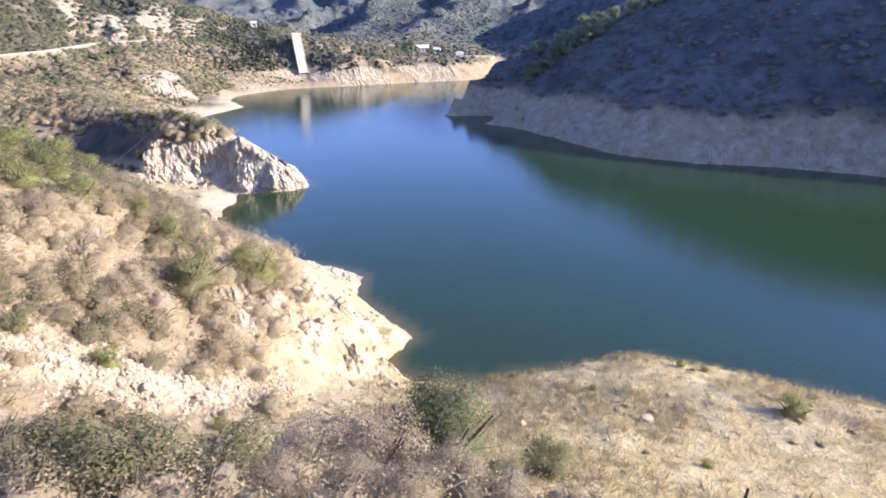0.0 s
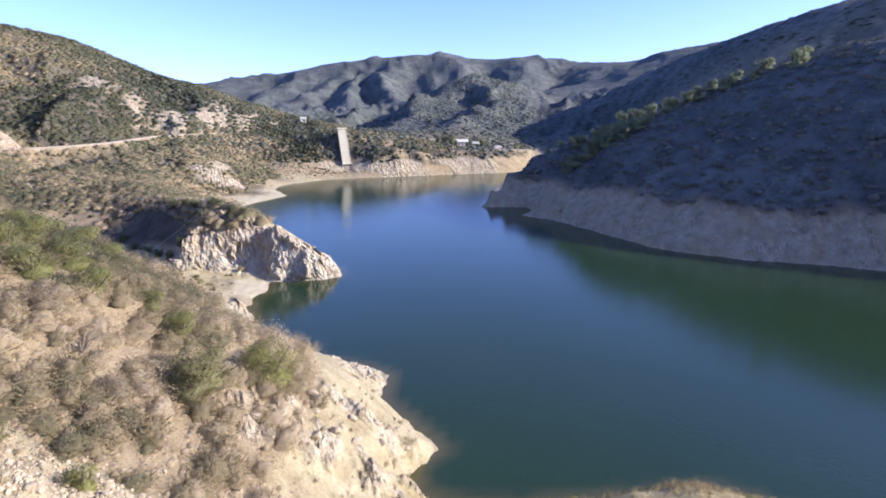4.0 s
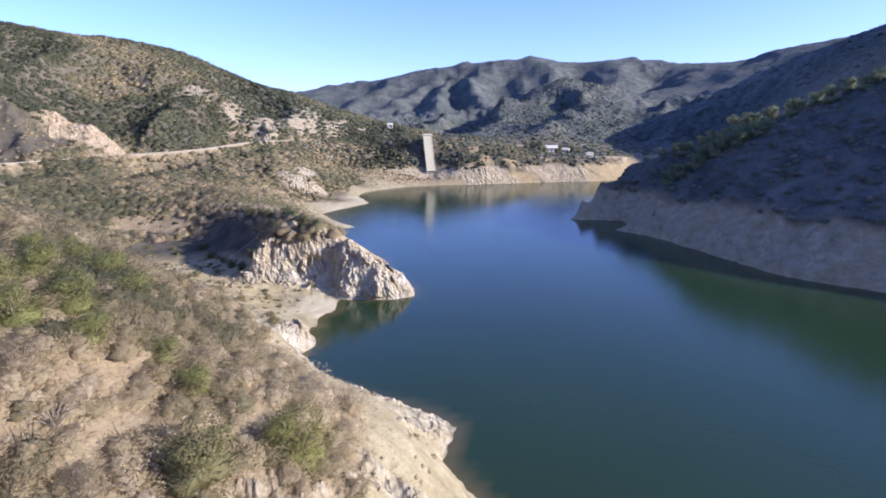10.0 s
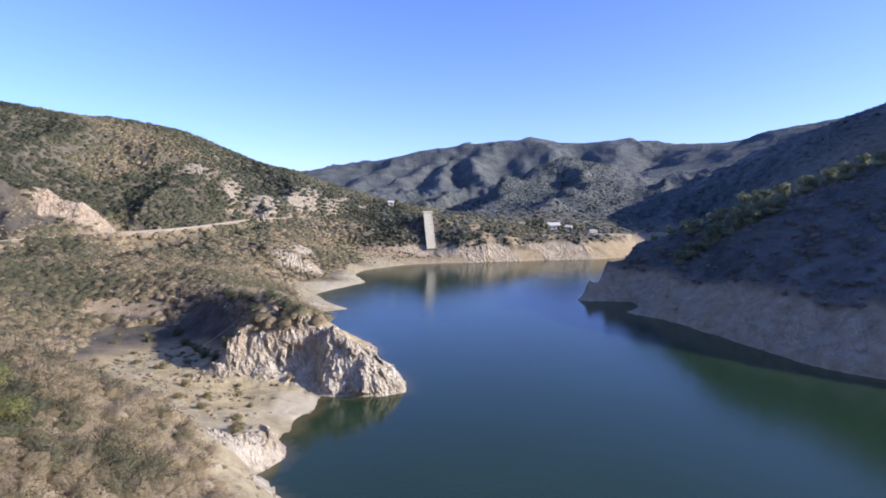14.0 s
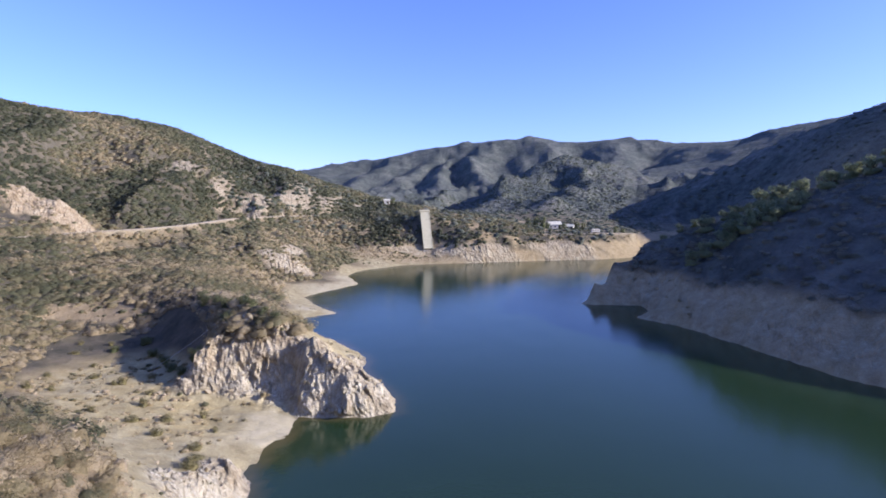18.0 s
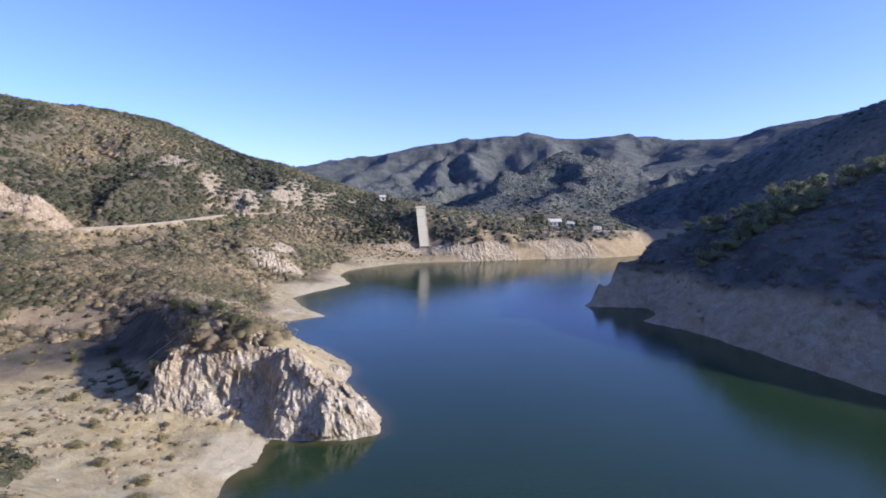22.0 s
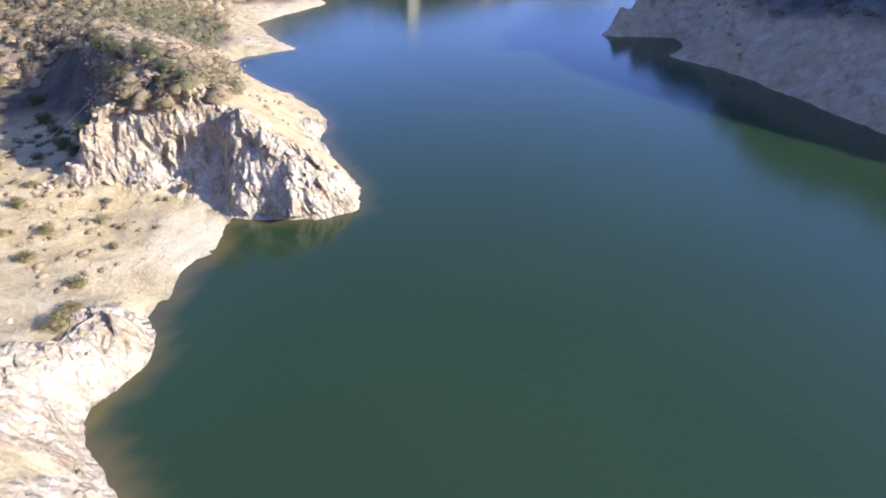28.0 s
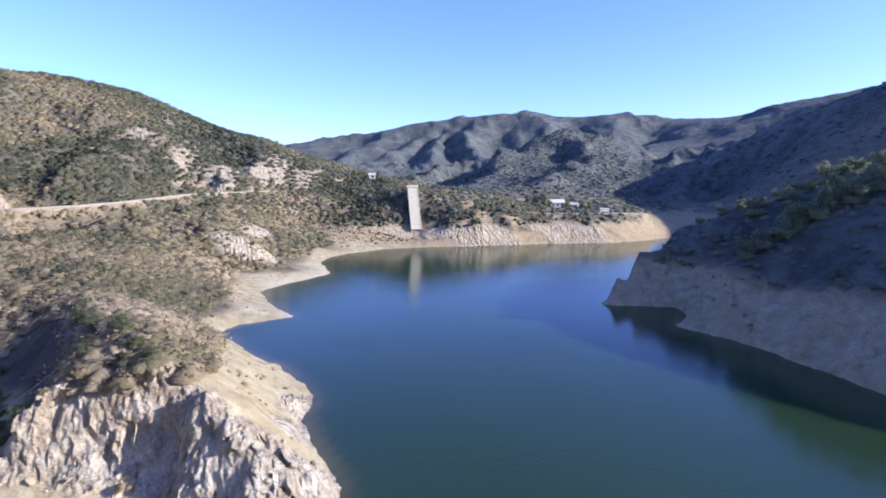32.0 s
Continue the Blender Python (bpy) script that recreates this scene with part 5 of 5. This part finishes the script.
def build_rocks():
    meshes = [rock_mesh("boulder", s) for s in range(5)]
    rng = np.random.default_rng(12)
    spots = ((-11, 28.2, 1.7), (-13, 27.9, 1.1), (-6.7, 26.2, 1.3), (-14.3, 21.6, 1.4), (-14.9, 18.4, 1.0), (-4.7, 29, 1.2), (-2.5, 32.8, 1.0), (-8.6, 25.4, 1.5), (-9.8, 23.8, 1.2), (-12.4, 22.4, 1.6),
             (-7.4, 28.6, 1.1), (-10.4, 26.4, 0.9), (-5.5, 31.2, 1.0), (-3.6, 34.5, 0.9), (19.5, 9.7, 1.1), (9.2, 8.7, 0.8), (-9.3, 8.3, 0.7), (-16.1, 5.6, 0.9), (-14.9, 8.2, 0.8), (-17.1, 4.0, 0.9),
             (-14.4, 13.6, 1.0), (20.6, 11.0, 0.6), (17.8, 11.6, 0.7), (18.6, 13.2, 0.5), (21.8, 8.4, 0.5), (-20.5, 5.2, 0.8), (-12.2, 10.6, 0.7), (-37.6, 81.6, 1.2), (-39.0, 82.4, 0.9),
             (-57.6, 106.4, 1.2), (-61.5, 106.0, 1.0), (-28.5, 107.4, 1.4), (-31.4, 106.6, 1.5),
             (-64.5, 103.8, 1.2), (-66.0, 104.6, 0.9))
    for n, (x, y, w) in enumerate(spots):
        ob = tagged(new("boulder", meshes[n % 5]), "angular pale boulder weathered out of the bank", "rock", "bank boulders")
        ob.matrix_basis = pose(x, y, ground_z(x, y) + 0.12 * w, rng.uniform(-20, 20), rng.uniform(-20, 20), rng.uniform(0, 360)) @ Matrix.Diagonal((w, w * rng.uniform(0.7, 1.1), w * rng.uniform(0.7, 1.2), 1))
    jagged = [rock_mesh("boulder", 50 + s, 0.5, 1) for s in range(5)]
    for n in range(130):
        x, y = rng.uniform(-19, 2), rng.uniform(17, 40)
        z, rock, _ = (float(q[0]) for q in on_ground(np.array([x]), np.array([y])))
        w = rng.uniform(0.45, 1.0) ** 2 * 1.6
        if z < 0.4 or rng.uniform(0, 1) > 0.25 + rock:
            continue
        ob = tagged(new("boulder", jagged[n % 5]), "jagged tan outcrop stone half buried in the bank", "rock", "outcrop stones")
        ob.matrix_basis = pose(x, y, z - 0.08 * w, rng.uniform(-35, 35), rng.uniform(-35, 35), rng.uniform(0, 360)) @ Matrix.Diagonal((w * 0.8, w * rng.uniform(0.5, 0.9), w * rng.uniform(0.8, 1.3), 1))
    temps = []
    for s in range(30, 36):
        me = rock_mesh("stone", s, 0.3, 1)
        temps.append((np.array([v.co for v in me.vertices]), np.array([p.vertices[:] for p in me.polygons]), None))
        bpy.data.meshes.remove(me)
    x, y, z = spread(rng, 8000, (-66, 40, -6, 136), lambda x, y, z, rock, brush: np.clip(rock * 1.1 + 0.06 * (z < 14), 0, 1) * (z > 0.1) * np.where(y > 60, 0.12, 0.4))
    gx, gy = rng.uniform(-38, -9, 3000), rng.normal(10, 4.5, 3000)
    gy = gy * 0.45 + np.interp(gx, (-50, -34, -24, -16, -8, -4), (2, 5, 6, 6, 15, 23)) - 5
    x, y, z = np.r_[x, gx], np.r_[y, gy], np.r_[z, on_ground(gx, gy)[0]]
    w = (rng.uniform(0.25, 0.9, len(x)) ** 1.7 * 1.1 + 0.12) * np.where(y < 50, 0.75, 1.0)
    w[-3000:] *= 0.7
    scatter("stones", "loose pale stones and broken rock on the banks", temps, x, y, z + 0.02, w, w * rng.uniform(0.7, 1.2, len(x)), rng.uniform(0, 1, len(x)), BOULDER, rng)


build_rocks()


# ---------- roads ----------
def ribbon(name, label, line, half):
    bm = bmesh.new()
    pts = sampled([[tuple(p) for p in line]], 4)
    rows = []
    for k, p in enumerate(pts):
        a, b = pts[max(k - 1, 0)], pts[min(k + 1, len(pts) - 1)]
        d = Vector((b[0] - a[0], b[1] - a[1], 0)).normalized()
        side = Vector((-d.y, d.x, 0))
        rows.append([bm.verts.new(Vector(p) + side * half * u + Vector((0, 0, lift))) for u, lift in ((-1, -0.4), (-0.93, 0.16), (0, 0.24), (0.93, 0.16), (1, -0.4))])
    for a, b in zip(rows, rows[1:]):
        for i in range(4):
            bm.faces.new((a[i], a[i + 1], b[i + 1], b[i]))
    ob = part(name, bm, DIRT_ROAD)
    tagged(ob, label, "road", kind="structure")


ribbon("road", "pale graded dirt road cut into the hillside", ROAD, 1.7)
ribbon("terrace_road", "pale dirt road along the far terrace", TERRACE, 2.0)


# ---------- spillway ----------
def build_spillway():
    top, foot = Vector((-70.6, 369, 28.6)), Vector((-65.2, 353.0, 6.4))
    run = foot - top
    length = run.length
    d = run.normalized()
    side = d.cross(Vector((0, 0, 1))).normalized()
    up = side.cross(d).normalized()
    turn = Matrix((side, d, up)).transposed().to_4x4()
    base = tagged(new("spillway_chute"), "pale concrete spillway chute down the far bank", "spillway")
    n = 9
    for k in range(n):
        bm = bmesh.new()
        mid = top + d * length * (k + 0.5) / n + up * 1.5
        box(bm, (5.0, length / n - 0.02, 1.6), mid, turn)
        part("slab", bevelled(bm, 0.05), CONCRETE, base)
    for u in (-1, 1):
        bm = bmesh.new()
        box(bm, (0.4, length + 0.6, 2.3), top + d * length / 2 + side * 2.72 * u + up * 1.35, turn)
        part("side_wall", bevelled(bm, 0.06), CONCRETE, base)
    bm = bmesh.new()
    box(bm, (6.6, 1.4, 3.2), top - d * 0.6 + up * 1.2, turn)
    part("crest_sill", bevelled(bm, 0.08), CONCRETE, base)
    bm = bmesh.new()
    box(bm, (6.8, 1.6, 1.2), foot + d * 0.9 + up * 0.4, turn)
    part("end_sill", bevelled(bm, 0.08), CONCRETE_DARK, base)


build_spillway()


# ---------- buildings ----------
def house(name, label, x, y, wide, deep, tall, rise, turn, windows):
    z = ground_z(x, y)
    base = tagged(new(name), label, "building")
    base.matrix_basis = pose(x, y, z, 0, 0, turn)
    bm = bmesh.new()
    box(bm, (wide, deep, tall + 1.5), (0, 0, tall / 2 - 0.75))
    for s in (-1, 1):
        a = [bm.verts.new((s * wide / 2, -deep / 2, tall)), bm.verts.new((s * wide / 2, deep / 2, tall)), bm.verts.new((s * wide / 2, 0, tall + rise))]
        bm.faces.new(a if s > 0 else a[::-1])
    part("wall", bm, WHITE_WALL, base)
    slope = math.atan2(rise, deep / 2)
    for s in (-1, 1):
        bm = bmesh.new()
        reach = math.hypot(rise, deep / 2) + 0.5
        box(bm, (wide + 0.9, reach, 0.18), (0, s * reach / 2 * math.cos(slope), tall + rise + 0.12 - reach / 2 * math.sin(slope)), Matrix.Rotation(-s * slope, 4, "X"))
        part("roof", bm, PALE_ROOF, base)
    for k in range(windows):
        u = -wide / 2 + wide * (k + 0.5) / windows
        bm = bmesh.new()
        box(bm, (1.5, 0.12, 1.3), (u, -deep / 2 - 0.03, tall * 0.55))
        win = part("window", bm, WHITE_WALL, base)
        bm = bmesh.new()
        box(bm, (1.25, 0.05, 1.05), (u, -deep / 2 - 0.11, tall * 0.55))
        part("pane", bm, GLASS_DARK, win)
    bm = bmesh.new()
    box(bm, (0.95, 0.1, 2.05), (wide / 2 - 1.3, -deep / 2 - 0.04, 1.0))
    part("door", bm, TIMBER, base)


house("white_house", "white lakeside house with a pale metal roof", 14.0, 447.0, 9.0, 7.0, 3.6, 2.0, 8, 3)
house("shed", "low pale shed beside the white house", 25.5, 449.0, 6.0, 4.5, 2.2, 1.4, -14, 2)
house("hut", "small white hut on the saddle above the spillway", -114.0, 438.0, 4.2, 3.6, 2.8, 0.8, 20, 1)


def build_trailer():
    x, y = 39.0, 397.0
    z = float(np.interp(x, TERRACE[:, 0], TERRACE[:, 2])) + 0.24
    base = tagged(new("travel_trailer"), "white travel trailer parked on the far terrace road", "trailer")
    base.matrix_basis = pose(x, y, z, 0, 0, 16)
    bm = bmesh.new()
    box(bm, (5.6, 2.2, 2.1), (0, 0, 1.6))
    part("body", bevelled(bm, 0.22, 2), WHITE_WALL, base)
    for u in (-1.7, -0.2, 1.5):
        bm = bmesh.new()
        box(bm, (0.8, 0.06, 0.55), (u, -1.11, 1.85))
        part("window", bm, GLASS_DARK, base)
    for u in (-0.5, 0.35):
        for s in (-1, 1):
            bm = bmesh.new()
            bmesh.ops.create_cone(bm, cap_ends=True, segments=14, radius1=0.36, radius2=0.36, depth=0.22, matrix=Matrix.Translation((u, s * 0.95, 0.36)) @ Matrix.Rotation(math.pi / 2, 4, "X"))
            part("wheel", bm, RUBBER, base)
    bm = bmesh.new()
    tube(bm, [(2.7, 0, 0.6), (3.8, 0, 0.5)], (0.06, 0.05))
    part("drawbar", bm, STEEL, base)


build_trailer()


# ---------- cable and post ----------
def build_cable():
    a, b = Vector((-61.2, 118.9, 0)), Vector((-75.7, 116.4, 0))
    a.z, b.z = ground_z(a.x, a.y) + 0.8, ground_z(b.x, b.y) + 0.5
    base = tagged(new("boom_cable"), "steel anchor cable strung down from the crag", "cable")
    bm = bmesh.new()
    n = 14
    tube(bm, [a.lerp(b, k / n) - Vector((0, 0, 0.5 * math.sin(math.pi * k / n))) for k in range(n + 1)], [0.03] * (n + 1), 5)
    part("wire", bm, WIRE, base)
    for p in (a, b):
        bm = bmesh.new()
        tube(bm, [(p.x, p.y, p.z - 2.6), (p.x, p.y, p.z + 0.12)], (0.09, 0.08), 8)
        part("anchor_post", bm, STEEL, base)


build_cable()


def build_post():
    x, y = 19.2, -3.0
    z = ground_z(x, y)
    base = tagged(new("fence_post"), "old dark timber post standing in dry grass", "post")
    bm = bmesh.new()
    tube(bm, [(x, y, z - 0.4), (x + 0.02, y, z + 0.7), (x + 0.05, y + 0.01, z + 1.3)], (0.1, 0.09, 0.085), 8)
    part("shaft", bm, TIMBER, base)
    bm = bmesh.new()
    tube(bm, [(x + 0.05, y - 0.1, z + 1.0), (x + 0.05, y + 0.12, z + 1.0)], (0.012, 0.012), 6)
    part("wire_staple", bm, STEEL, base)


build_post()
